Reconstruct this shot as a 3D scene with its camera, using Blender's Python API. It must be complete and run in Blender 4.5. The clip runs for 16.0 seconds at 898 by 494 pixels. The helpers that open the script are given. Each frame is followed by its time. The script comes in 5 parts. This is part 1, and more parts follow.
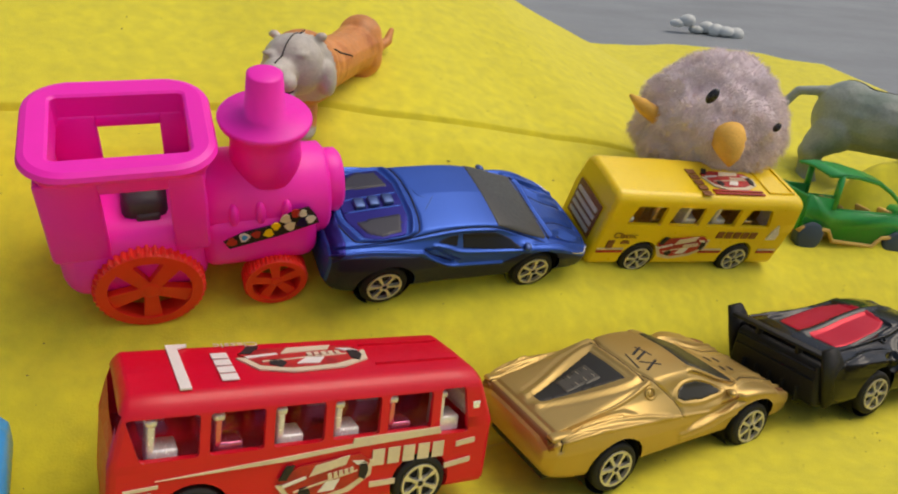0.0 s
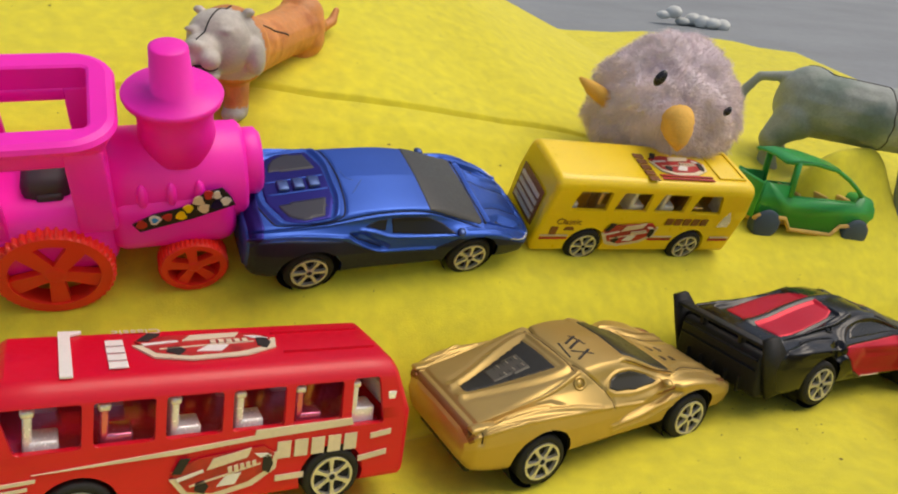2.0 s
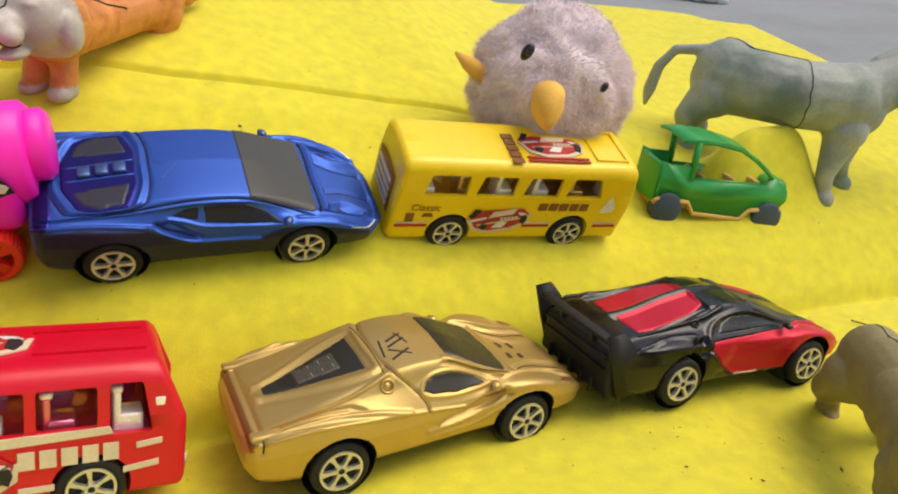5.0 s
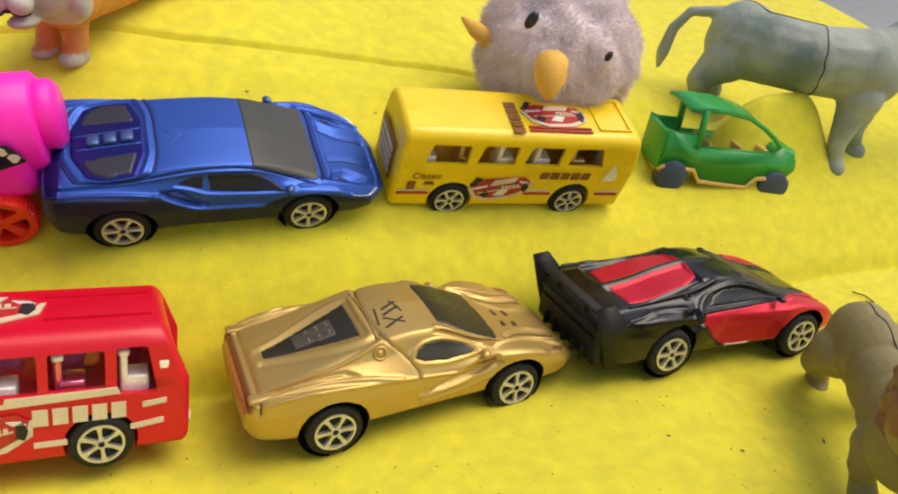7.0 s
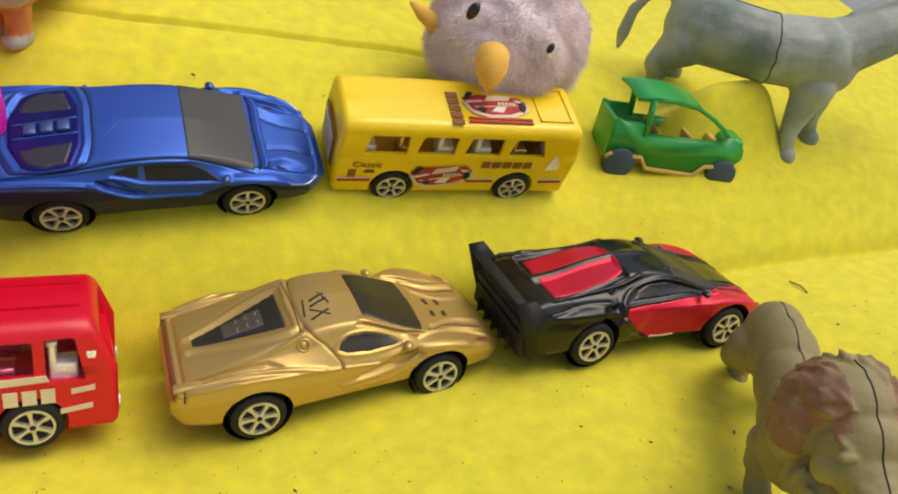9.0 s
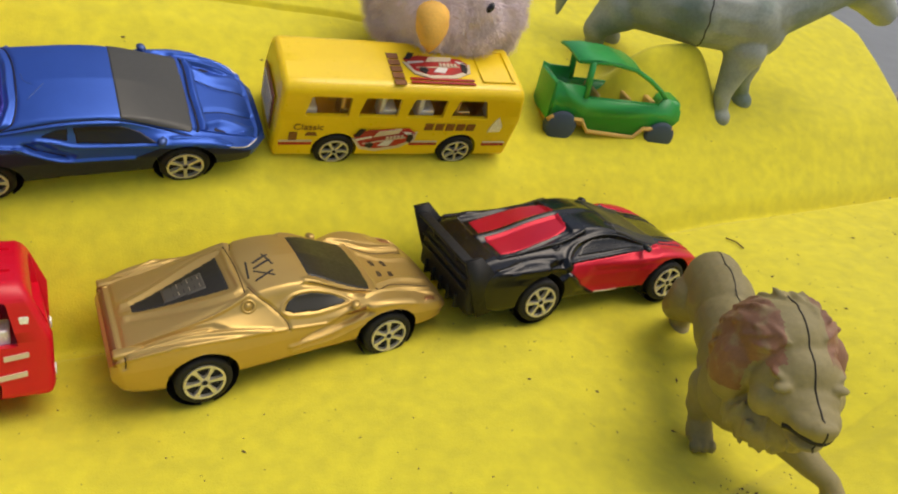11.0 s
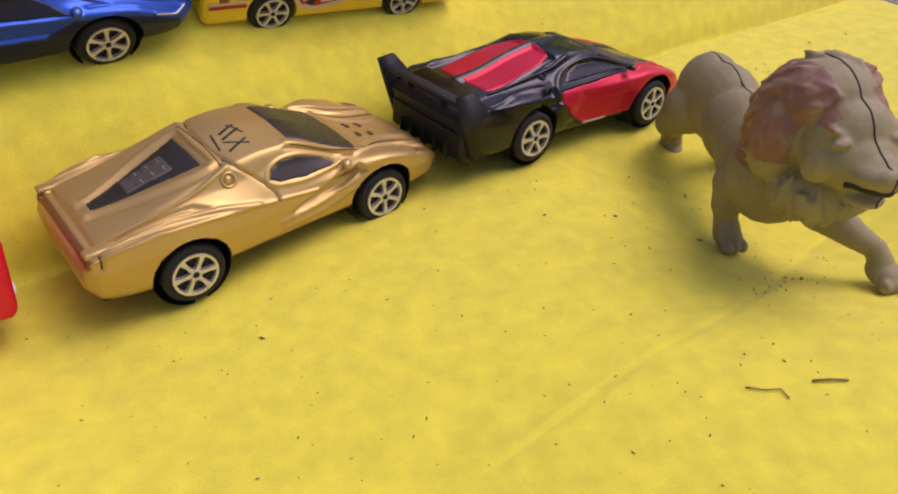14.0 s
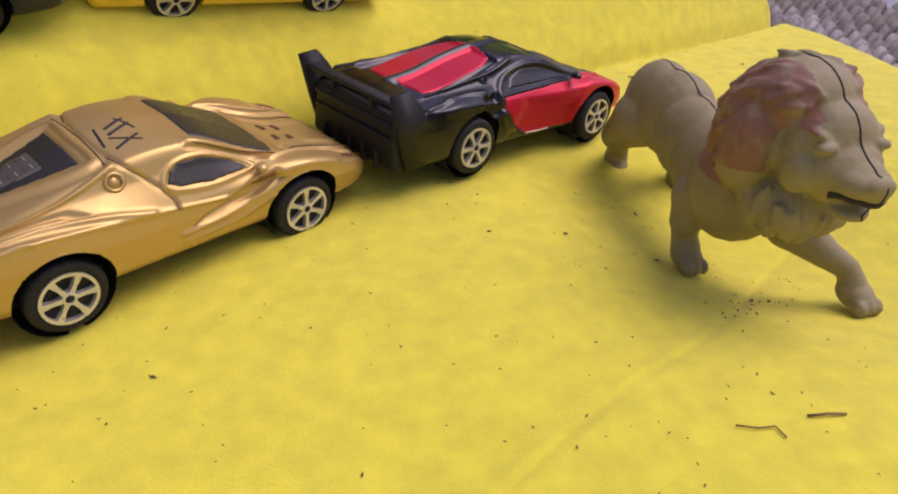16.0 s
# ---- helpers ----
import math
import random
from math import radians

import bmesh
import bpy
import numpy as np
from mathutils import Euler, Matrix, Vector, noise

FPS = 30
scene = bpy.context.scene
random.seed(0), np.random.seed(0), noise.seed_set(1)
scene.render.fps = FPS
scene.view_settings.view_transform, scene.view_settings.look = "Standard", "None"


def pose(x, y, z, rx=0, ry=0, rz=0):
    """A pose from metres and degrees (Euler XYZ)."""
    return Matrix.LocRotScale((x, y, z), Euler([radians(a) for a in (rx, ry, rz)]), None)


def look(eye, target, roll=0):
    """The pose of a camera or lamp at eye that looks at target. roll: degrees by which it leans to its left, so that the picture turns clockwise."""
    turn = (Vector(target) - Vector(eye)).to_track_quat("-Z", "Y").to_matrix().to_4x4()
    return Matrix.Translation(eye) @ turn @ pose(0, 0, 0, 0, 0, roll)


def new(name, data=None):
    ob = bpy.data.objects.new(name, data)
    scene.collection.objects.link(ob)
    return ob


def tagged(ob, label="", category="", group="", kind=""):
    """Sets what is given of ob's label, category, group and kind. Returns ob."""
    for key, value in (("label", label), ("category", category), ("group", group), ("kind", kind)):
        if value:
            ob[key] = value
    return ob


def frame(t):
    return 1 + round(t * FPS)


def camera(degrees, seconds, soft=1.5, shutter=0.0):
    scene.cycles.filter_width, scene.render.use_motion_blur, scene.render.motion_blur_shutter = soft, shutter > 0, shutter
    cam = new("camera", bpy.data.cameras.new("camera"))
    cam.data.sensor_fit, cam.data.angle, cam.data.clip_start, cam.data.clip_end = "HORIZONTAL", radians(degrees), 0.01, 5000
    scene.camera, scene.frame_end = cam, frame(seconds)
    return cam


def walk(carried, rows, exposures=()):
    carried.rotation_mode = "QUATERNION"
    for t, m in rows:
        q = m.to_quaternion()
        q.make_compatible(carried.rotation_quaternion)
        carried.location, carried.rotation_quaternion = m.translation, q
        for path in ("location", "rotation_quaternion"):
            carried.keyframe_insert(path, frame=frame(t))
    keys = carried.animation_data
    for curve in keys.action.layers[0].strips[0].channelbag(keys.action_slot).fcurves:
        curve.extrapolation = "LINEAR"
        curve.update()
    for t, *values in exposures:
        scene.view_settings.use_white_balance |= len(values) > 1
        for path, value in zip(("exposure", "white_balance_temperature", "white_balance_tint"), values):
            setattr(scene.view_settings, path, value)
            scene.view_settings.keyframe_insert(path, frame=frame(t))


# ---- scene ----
cam = camera(63.7, 16.0, soft=2.0)
METRES, EYE, TILT, LEAN, TURN = 0.30, 0.25, -25.0, -3.0, 0.0
ROWS = [
    (0.0, 0.0, 0.0, 0.0, -0.0, 0.0, -0.0),
    (0.5, 0.0228, 0.0019, -0.0005, -0.0, -0.04, 0.05),
    (1.0, 0.0437, 0.0086, -0.0061, -0.03, -0.2, -0.11),
    (1.5, 0.0626, 0.0277, -0.0099, -0.34, -0.3, -0.32),
    (2.0, 0.094, 0.0407, -0.0119, -0.57, -0.55, -0.15),
    (2.5, 0.137, 0.0471, 0.0006, 0.22, -1.12, 0.27),
    (3.0, 0.1911, 0.0601, 0.009, 0.5, -1.4, 0.58),
    (3.5, 0.239, 0.08, 0.0044, 0.49, -1.24, 0.43),
    (4.0, 0.2884, 0.1032, 0.0113, 0.73, -1.91, 0.61),
    (4.5, 0.335, 0.1233, 0.0015, 0.44, -1.92, 0.21),
    (7.0, 0.4066, 0.1009, 0.0379, 2.83, -6.44, -0.81),
    (7.5, 0.4363, 0.0953, 0.0612, 3.4, -8.0, -1.43),
    (8.0, 0.4605, 0.096, 0.0807, 3.23, -9.1, -2.0),
    (8.5, 0.4906, 0.0873, 0.0974, 2.84, -10.23, -2.06),
    (9.0, 0.511, 0.0851, 0.112, 3.14, -10.63, -2.11),
    (11.5, 0.5129, 0.0862, 0.0507, -3.3, -11.81, -1.35),
    (12.0, 0.4733, 0.0982, 0.0272, -5.19, -12.22, -0.78),
    (12.5, 0.4325, 0.1067, 0.0027, -7.04, -14.02, 1.49),
    (13.0, 0.3969, 0.1055, -0.0268, -8.72, -16.32, 3.88),
    (13.5, 0.3908, 0.1274, -0.0441, -9.77, -18.0, 6.14),
    (14.0, 0.3918, 0.1604, -0.0538, -10.76, -17.82, 6.57),
    (14.5, 0.3926, 0.1848, -0.0674, -11.98, -17.89, 6.25),
    (15.0, 0.3848, 0.224, -0.0814, -13.3, -16.68, 5.73),
    (15.5, 0.3832, 0.2487, -0.092, -15.12, -16.33, 4.97),
    (16.0, 0.3861, 0.2749, -0.1008, -17.29, -15.94, 4.49),
]
EXPOSURES = [(0.0, -0.40, 6900, 10), (1.5, -0.34, 6900, 10), (3.5, 0.05, 6900, 10), (4.0, 0.12, 6900, 10), (4.5, 0.03, 6900, 10), (7.0, 0.0, 6900, 10), (7.5, 0.02, 6900, 10), (8.0, -0.11, 6900, 10), (9.0, -0.14, 6900, 10), (11.5, -0.27, 6900, 10), (12.5, -0.25, 6900, 10), (13.0, -0.20, 6000, 38), (16.0, -0.21, 6000, 38)]
walk(cam, [(t, pose(0, 0, EYE, TILT, LEAN, TURN) @ pose(METRES * x, METRES * y, METRES * z, 90 + pitch, roll, yaw)) for t, x, y, z, yaw, pitch, roll in ROWS], EXPOSURES)

from mathutils.bvhtree import BVHTree

# ---- world and sun ----
SUN_EL, SUN_AZ = radians(62), radians(78)      # azimuth from +y towards +x
world = bpy.data.worlds.new("world")
scene.world = world
world.use_nodes = True
wn = world.node_tree
sky = wn.nodes.new("ShaderNodeTexSky")
sky.sky_type = "NISHITA"
sky.sun_disc = False
sky.sun_elevation, sky.sun_rotation = SUN_EL, SUN_AZ
sky.dust_density = 4.0
sky.ozone_density = 0.5
wn.links.new(sky.outputs[0], wn.nodes["Background"].inputs[0])
wn.nodes["Background"].inputs[1].default_value = 0.15
sun = new("sun", bpy.data.lights.new("sun", "SUN"))
sun.data.energy, sun.data.angle, sun.data.color = 1.5, radians(50), (1.0, 0.95, 0.88)
sun.matrix_world = look((math.sin(SUN_AZ) * math.cos(SUN_EL), math.cos(SUN_AZ) * math.cos(SUN_EL), math.sin(SUN_EL)), (0, 0, 0))


# ---- materials ----
def material(name, color, rough=0.5, metal=0.0, vary=0.12, scale=60.0, bump=0.0, bump_scale=400.0, fine=0.06, coat=0.0, second=None, second_scale=20.0, second_cut=0.55, sheen=0.0):
    """A surface with variation at two scales, an optional second colour in patches, and a fine relief."""
    m = bpy.data.materials.new(name)
    m.use_nodes = True
    nt = m.node_tree
    n, l = nt.nodes, nt.links
    b = n["Principled BSDF"]
    tc = n.new("ShaderNodeTexCoord")

    def noise_at(sc, detail=4.0):
        t = n.new("ShaderNodeTexNoise")
        t.inputs["Scale"].default_value = sc
        t.inputs["Detail"].default_value = detail
        l.new(tc.outputs["Object"], t.inputs["Vector"])
        return t

    def mix(kind, fac, a, c):
        k = n.new("ShaderNodeMix")
        k.data_type, k.blend_type = "RGBA", kind
        for sock, v in ((k.inputs[0], fac), (k.inputs[6], a), (k.inputs[7], c)):
            if isinstance(v, (int, float)):
                sock.default_value = v
            elif isinstance(v, tuple):
                sock.default_value = (*v, 1)
            else:
                l.new(v, sock)
        return k.outputs[2]

    def ramp(src, lo, hi, a, c):
        r = n.new("ShaderNodeMapRange")
        r.inputs[1].default_value, r.inputs[2].default_value, r.inputs[3].default_value, r.inputs[4].default_value = lo, hi, a, c
        l.new(src, r.inputs[0])
        return r.outputs[0]

    big, small = noise_at(scale), noise_at(scale * 14, 6.0)
    col = color
    if second:
        col = mix("MIX", ramp(noise_at(second_scale).outputs[0], second_cut - 0.08, second_cut + 0.08, 0, 1), color, second)
    shade = n.new("ShaderNodeCombineColor")
    v1 = ramp(big.outputs[0], 0.3, 0.7, 1 - vary, 1 + vary * 0.4)
    v2 = ramp(small.outputs[0], 0.3, 0.7, 1 - fine, 1 + fine * 0.5)
    mul = n.new("ShaderNodeMath")
    mul.operation = "MULTIPLY"
    l.new(v1, mul.inputs[0])
    l.new(v2, mul.inputs[1])
    for k in range(3):
        l.new(mul.outputs[0], shade.inputs[k])
    l.new(mix("MULTIPLY", 1.0, col, shade.outputs[0]), b.inputs["Base Color"])
    l.new(ramp(small.outputs[0], 0.3, 0.7, max(0.02, rough - 0.06), min(1, rough + 0.08)), b.inputs["Roughness"])
    b.inputs["Metallic"].default_value = metal
    b.inputs["Coat Weight"].default_value = coat
    b.inputs["Coat Roughness"].default_value = 0.15
    b.inputs["Sheen Weight"].default_value = sheen
    if bump:
        k = n.new("ShaderNodeBump")
        k.inputs["Strength"].default_value = bump
        k.inputs["Distance"].default_value = 0.001
        l.new(noise_at(bump_scale, 8.0).outputs[0], k.inputs["Height"])
        l.new(k.outputs[0], b.inputs["Normal"])
    return m


FELT = material("yellow_felt", (0.74, 0.66, 0.035), 0.95, 0, 0.045, 9, 0.28, 1300, 0.12, sheen=0.15)
CONCRETE = material("grey_concrete", (0.27, 0.29, 0.30), 0.85, 0, 0.15, 3, 0.3, 120, 0.08)
WICKER = material("grey_wicker", (0.22, 0.18, 0.14), 0.7, 0, 0.35, 40, 0.4, 700, 0.2, second=(0.42, 0.38, 0.33), second_scale=25, second_cut=0.5)
PINK = material("pink_plastic", (0.99, 0.014, 0.51), 0.42, 0, 0.04, 30, 0, 0, 0.015)
RED_WHEEL = material("red_wheel_plastic", (0.90, 0.032, 0.014), 0.38, 0, 0.06, 40, 0, 0, 0.02)
RED = material("red_plastic", (0.66, 0.002, 0.020), 0.36, 0, 0.05, 30, 0, 0, 0.02)
YELLOW = material("yellow_plastic", (0.95, 0.66, 0.012), 0.33, 0, 0.05, 30, 0, 0, 0.02, coat=0.2)
BLUE = material("blue_paint", (0.034, 0.105, 0.46), 0.38, 0.6, 0.10, 25, 0, 0, 0.03)
PURPLE = material("purple_paint", (0.026, 0.024, 0.20), 0.34, 0.85, 0.12, 25, 0, 0, 0.03)
GOLD = material("gold_paint", (0.57, 0.385, 0.120), 0.38, 0.58, 0.08, 30, 0, 0, 0.03)
BROWN = material("brown_gold_paint", (0.30, 0.13, 0.045), 0.4, 0.5, 0.12, 30, 0.05, 900, 0.05)
BLACK = material("black_plastic", (0.006, 0.006, 0.007), 0.2, 0, 0.15, 30, 0, 0, 0.05)
MATT = material("matt_black_plastic", (0.007, 0.0065, 0.006), 0.6, 0, 0.2, 40, 0.1, 500, 0.1)
CRIMSON = material("crimson_paint", (0.62, 0.010, 0.035), 0.36, 0.35, 0.06, 30, 0, 0, 0.02)
GLASS = material("dark_window_plastic", (0.050, 0.049, 0.042), 0.42, 0, 0.1, 40, 0, 0, 0.03)
SEAM = material("dark_groove", (0.02, 0.015, 0.012), 0.7, 0, 0.1, 40)
RUBBER = material("black_rubber", (0.008, 0.0075, 0.007), 0.7, 0, 0.2, 60, 0.2, 800, 0.1)
RIM = material("cream_metal_rim", (0.68, 0.64, 0.52), 0.32, 0.5, 0.1, 60, 0, 0, 0.05)
CHROME = material("chrome_foil", (0.96, 0.95, 0.93), 0.22, 0.3, 0.1, 80, 0.3, 300, 0.05)
PINKISH = material("pink_chrome_seat", (0.80, 0.22, 0.36), 0.2, 0.8, 0.15, 80, 0.3, 300, 0.1)
TANSEAT = material("tan_chrome_seat", (0.75, 0.55, 0.25), 0.2, 0.8, 0.15, 80, 0.3, 300, 0.1)
WHITE = material("white_print", (0.80, 0.76, 0.70), 0.5, 0, 0.08, 60)
CREAM = material("cream_print", (0.72, 0.60, 0.42), 0.5, 0, 0.12, 60)
REDPRINT = material("red_print", (0.52, 0.025, 0.02), 0.45, 0, 0.2, 70, second=(0.36, 0.02, 0.02), second_scale=120)
BROWNPRINT = material("brown_print", (0.25, 0.09, 0.02), 0.5, 0, 0.15, 70)
GREEN = material("green_plastic", (0.020, 0.34, 0.060), 0.36, 0, 0.08, 40, 0.05, 500, 0.04, coat=0.2)
TANPLASTIC = material("tan_yellow_plastic", (0.66, 0.42, 0.10), 0.45, 0, 0.1, 40, 0.05, 500)
SLATE = material("slate_blue_wheel", (0.045, 0.075, 0.11), 0.6, 0, 0.15, 60, 0.1, 500)
SKYBLUE = material("sky_blue_plastic", (0.03, 0.33, 0.75), 0.35, 0, 0.06, 40, 0.04, 500, coat=0.2)
PLUSH = material("mauve_plush", (0.84, 0.72, 0.74), 0.95, 0, 0.10, 50, 0.3, 300, 0.08, sheen=0.4)
BEAK = material("orange_felt_beak", (0.85, 0.48, 0.09), 0.85, 0, 0.1, 60, 0.3, 900, 0.08)
EYE_MAT = material("dark_eye", (0.02, 0.018, 0.02), 0.25, 0, 0.1, 60)
GREY_RUBBER = material("grey_green_rubber", (0.36, 0.39, 0.35), 0.55, 0, 0.2, 45, 0.35, 260, 0.12, second=(0.19, 0.25, 0.21), second_scale=30, second_cut=0.57)
TIGER = material("orange_rubber", (0.74, 0.29, 0.075), 0.45, 0, 0.18, 50, 0.4, 220, 0.1, second=(0.55, 0.17, 0.035), second_scale=75, second_cut=0.58)
TIGER_HEAD = material("pale_grey_rubber", (0.55, 0.50, 0.44), 0.45, 0, 0.2, 60, 0.3, 260, 0.1)
LION = material("olive_tan_rubber", (0.29, 0.240, 0.100), 0.6, 0, 0.16, 45, 0.3, 240, 0.1)
MANE = material("red_brown_mane_rubber", (0.270, 0.130, 0.072), 0.62, 0, 0.25, 80, 0.5, 240, 0.12, second=(0.28, 0.20, 0.095), second_scale=160, second_cut=0.60)
DEBRIS = material("white_foam_scrap", (0.72, 0.73, 0.68), 0.9, 0, 0.25, 20, 0.4, 90, 0.1)
STRAW = material("brown_straw", (0.24, 0.15, 0.045), 0.8, 0, 0.3, 90)
DARK_GLASS = material("olive_black_window_plastic", (0.026, 0.023, 0.014), 0.4, 0, 0.1, 40)
GREY_TRIM = material("grey_trim_plastic", (0.095, 0.085, 0.062), 0.45, 0.2, 0.1, 60)
BROWN_SEAM = material("brown_groove", (0.075, 0.042, 0.015), 0.6, 0.2, 0.1, 40)
# darker blue with the shade of the downturned car sides in its colour
BLUE_SHADE = material("blue_paint_shaded_side", (0.010, 0.015, 0.045), 0.48, 0.35, 0.12, 40, 0.04, 700, 0.05)
BLUE_GLASS = material("dark_blue_window_paint", (0.006, 0.008, 0.018), 0.42, 0.2, 0.1, 40)
NAVY = material("navy_groove", (0.004, 0.006, 0.025), 0.6, 0.1, 0.1, 40)
STEEL_BLUE = material("steel_blue_paint", (0.07, 0.12, 0.30), 0.35, 0.7, 0.1, 40)
BLACK_GLASS = material("black_window_plastic", (0.010, 0.010, 0.009), 0.22, 0, 0.1, 40)
PANE = material("dark_blue_pane", (0.022, 0.024, 0.040), 0.45, 0, 0.1, 60)
MOTOR = material("charcoal_motor_plastic", (0.040, 0.032, 0.040), 0.5, 0, 0.2, 60, 0.1, 500)
TWIG = material("dry_straw", (0.15, 0.105, 0.035), 0.8, 0, 0.3, 90)


# ---- mesh helpers ----
def link_mesh(name, verts, faces, mat, parent=None, label="", smooth=True, mats=None):
    me = bpy.data.meshes.new(name)
    me.from_pydata([tuple(v) for v in verts], [], [tuple(f) for f in faces])
    for m in (mats or [mat]):
        me.materials.append(m)
    if smooth:
        me.polygons.foreach_set("use_smooth", [True] * len(me.polygons))
    me.update()
    ob = new(name, me)
    ob.parent = parent
    return tagged(ob, label)


def part(name, bm, mat, parent=None, label="", smooth=True):
    me = bpy.data.meshes.new(name)
    bmesh.ops.recalc_face_normals(bm, faces=bm.faces)
    bm.to_mesh(me)
    bm.free()
    me.materials.append(mat)
    me.polygons.foreach_set("use_smooth", [smooth] * len(me.polygons))
    ob = new(name, me)
    ob.parent = parent
    return tagged(ob, label)


def thing(name, m, label, category, group=""):
    ob = new(name)
    ob.matrix_world = m
    ob.empty_display_size = 0.01
    return tagged(ob, label, category, group)


def add_box(bm, x0, x1, y0, y1, z0, z1, bevel=0.0, m=None, taper=(1, 1), segments=2):
    """A box with rounded edges; taper narrows its top in x and y."""
    made = bmesh.ops.create_cube(bm, size=1.0)["verts"]
    for v in made:
        kx, ky = (taper if v.co.z > 0 else (1, 1))
        v.co = Vector(((x0 + x1) / 2 + v.co.x * (x1 - x0) * kx, (y0 + y1) / 2 + v.co.y * (y1 - y0) * ky, (z0 + z1) / 2 + v.co.z * (z1 - z0)))
    if bevel:
        edges = list({e for v in made for e in v.link_edges})
        made = bmesh.ops.bevel(bm, geom=edges, offset=bevel, segments=segments, affect="EDGES", profile=0.5)["verts"]
        made = list({v for v in made})
    if m is not None:
        bmesh.ops.transform(bm, matrix=m, verts=list({v for v in made}))
    return made


def lathe(bm, profile, n=28, m=None):
    """A turned shape about local y: profile of (y, radius)."""
    rings = []
    for y, r in profile:
        rings.append([bm.verts.new((r * math.cos(2 * math.pi * i / n), y, r * math.sin(2 * math.pi * i / n))) for i in range(n)])
    for a, b in zip(rings, rings[1:]):
        for i in range(n):
            bm.faces.new((a[i], a[(i + 1) % n], b[(i + 1) % n], b[i]))
    bm.faces.new(rings[0])
    bm.faces.new(rings[-1][::-1])
    if m is not None:
        bmesh.ops.transform(bm, matrix=m, verts=[v for r in rings for v in r])


def tube(bm, pts, radii, n=10):
    """A closed tapered tube along points."""
    pts = [Vector(p) for p in pts]
    rings = []
    for i, p in enumerate(pts):
        d = (pts[min(i + 1, len(pts) - 1)] - pts[max(i - 1, 0)]).normalized()
        a = d.orthogonal().normalized() if i == 0 else (a - d * a.dot(d)).normalized()
        b = d.cross(a)
        rings.append([bm.verts.new(p + (a * math.cos(2 * math.pi * k / n) + b * math.sin(2 * math.pi * k / n)) * radii[i]) for k in range(n)])
    for s, t in zip(rings, rings[1:]):
        for k in range(n):
            bm.faces.new((s[k], s[(k + 1) % n], t[(k + 1) % n], t[k]))
    bm.faces.new(rings[0][::-1])
    bm.faces.new(rings[-1])


def blob(bm, c, r, m=None):
    made = bmesh.ops.create_icosphere(bm, subdivisions=3, radius=1.0)["verts"]
    k = Matrix.Translation(c) @ (m or Matrix.Identity(4)) @ Matrix.Diagonal((*r, 1))
    bmesh.ops.transform(bm, matrix=k, verts=made)


def knot_weights(knots, X):
    """Catmull-Rom weights of each knot at the places X."""
    k = np.asarray(knots, float)
    n = len(k)
    X = np.clip(X, k[0], k[-1])
    i = np.clip(np.searchsorted(k, X) - 1, 0, n - 2)
    a, d = np.maximum(i - 1, 0), np.minimum(i + 2, n - 1)
    h = k[i + 1] - k[i]
    t = (X - k[i]) / h
    h10, h11 = (t**3 - 2 * t**2 + t) * h, (t**3 - t**2) * h
    W = np.zeros((len(X), n))
    r = np.arange(len(X))
    np.add.at(W, (r, i), 2 * t**3 - 3 * t**2 + 1)
    np.add.at(W, (r, i + 1), 3 * t**2 - 2 * t**3)
    s1, s2 = h10 / (k[i + 1] - k[a]), h11 / (k[d] - k[i])
    np.add.at(W, (r, i + 1), s1)
    np.add.at(W, (r, a), -s1)
    np.add.at(W, (r, d), s2)
    np.add.at(W, (r, i), -s2)
    return W


GIRTH = 0.080     # metres of skin for one unit of T


def rounded_path(path, per=7):
    """A smooth curve through the points of a path."""
    p = np.asarray(path, float)
    s = np.concatenate(([0], np.cumsum(np.hypot(np.diff(p[:, 0]), np.diff(p[:, 1]) * GIRTH))))
    q = np.linspace(0, s[-1], per * (len(p) - 1) + 1)
    return knot_weights(s, q) @ p


def near_path(X, T, path, closed=False):
    """Distance to a polyline in metres of skin, and the closest place on it."""
    p = np.asarray(path, float) * (1, GIRTH)
    if closed:
        p = np.vstack((p, p[:1]))
    Q = np.stack((X, T * GIRTH), 1)
    best, spot = np.full(len(X), 1e9), Q.copy()
    for a, b in zip(p, p[1:]):
        e = b - a
        f = np.clip(((Q - a) @ e) / max(e @ e, 1e-18), 0, 1)
        c = a + f[:, None] * e
        d = np.hypot(*(Q - c).T)
        w = d < best
        best[w], spot[w] = d[w], c[w]
    return best, spot / (1, GIRTH)


def within(X, T, poly):
    """Which places lie inside a polygon."""
    inside = np.zeros(len(X), bool)
    p = np.asarray(poly, float)
    for (xa, ta), (xb, tb) in zip(p, np.roll(p, -1, 0)):
        if ta != tb:
            inside ^= ((ta > T) != (tb > T)) & (X < (xb - xa) * (T - ta) / (tb - ta) + xa)
    return inside


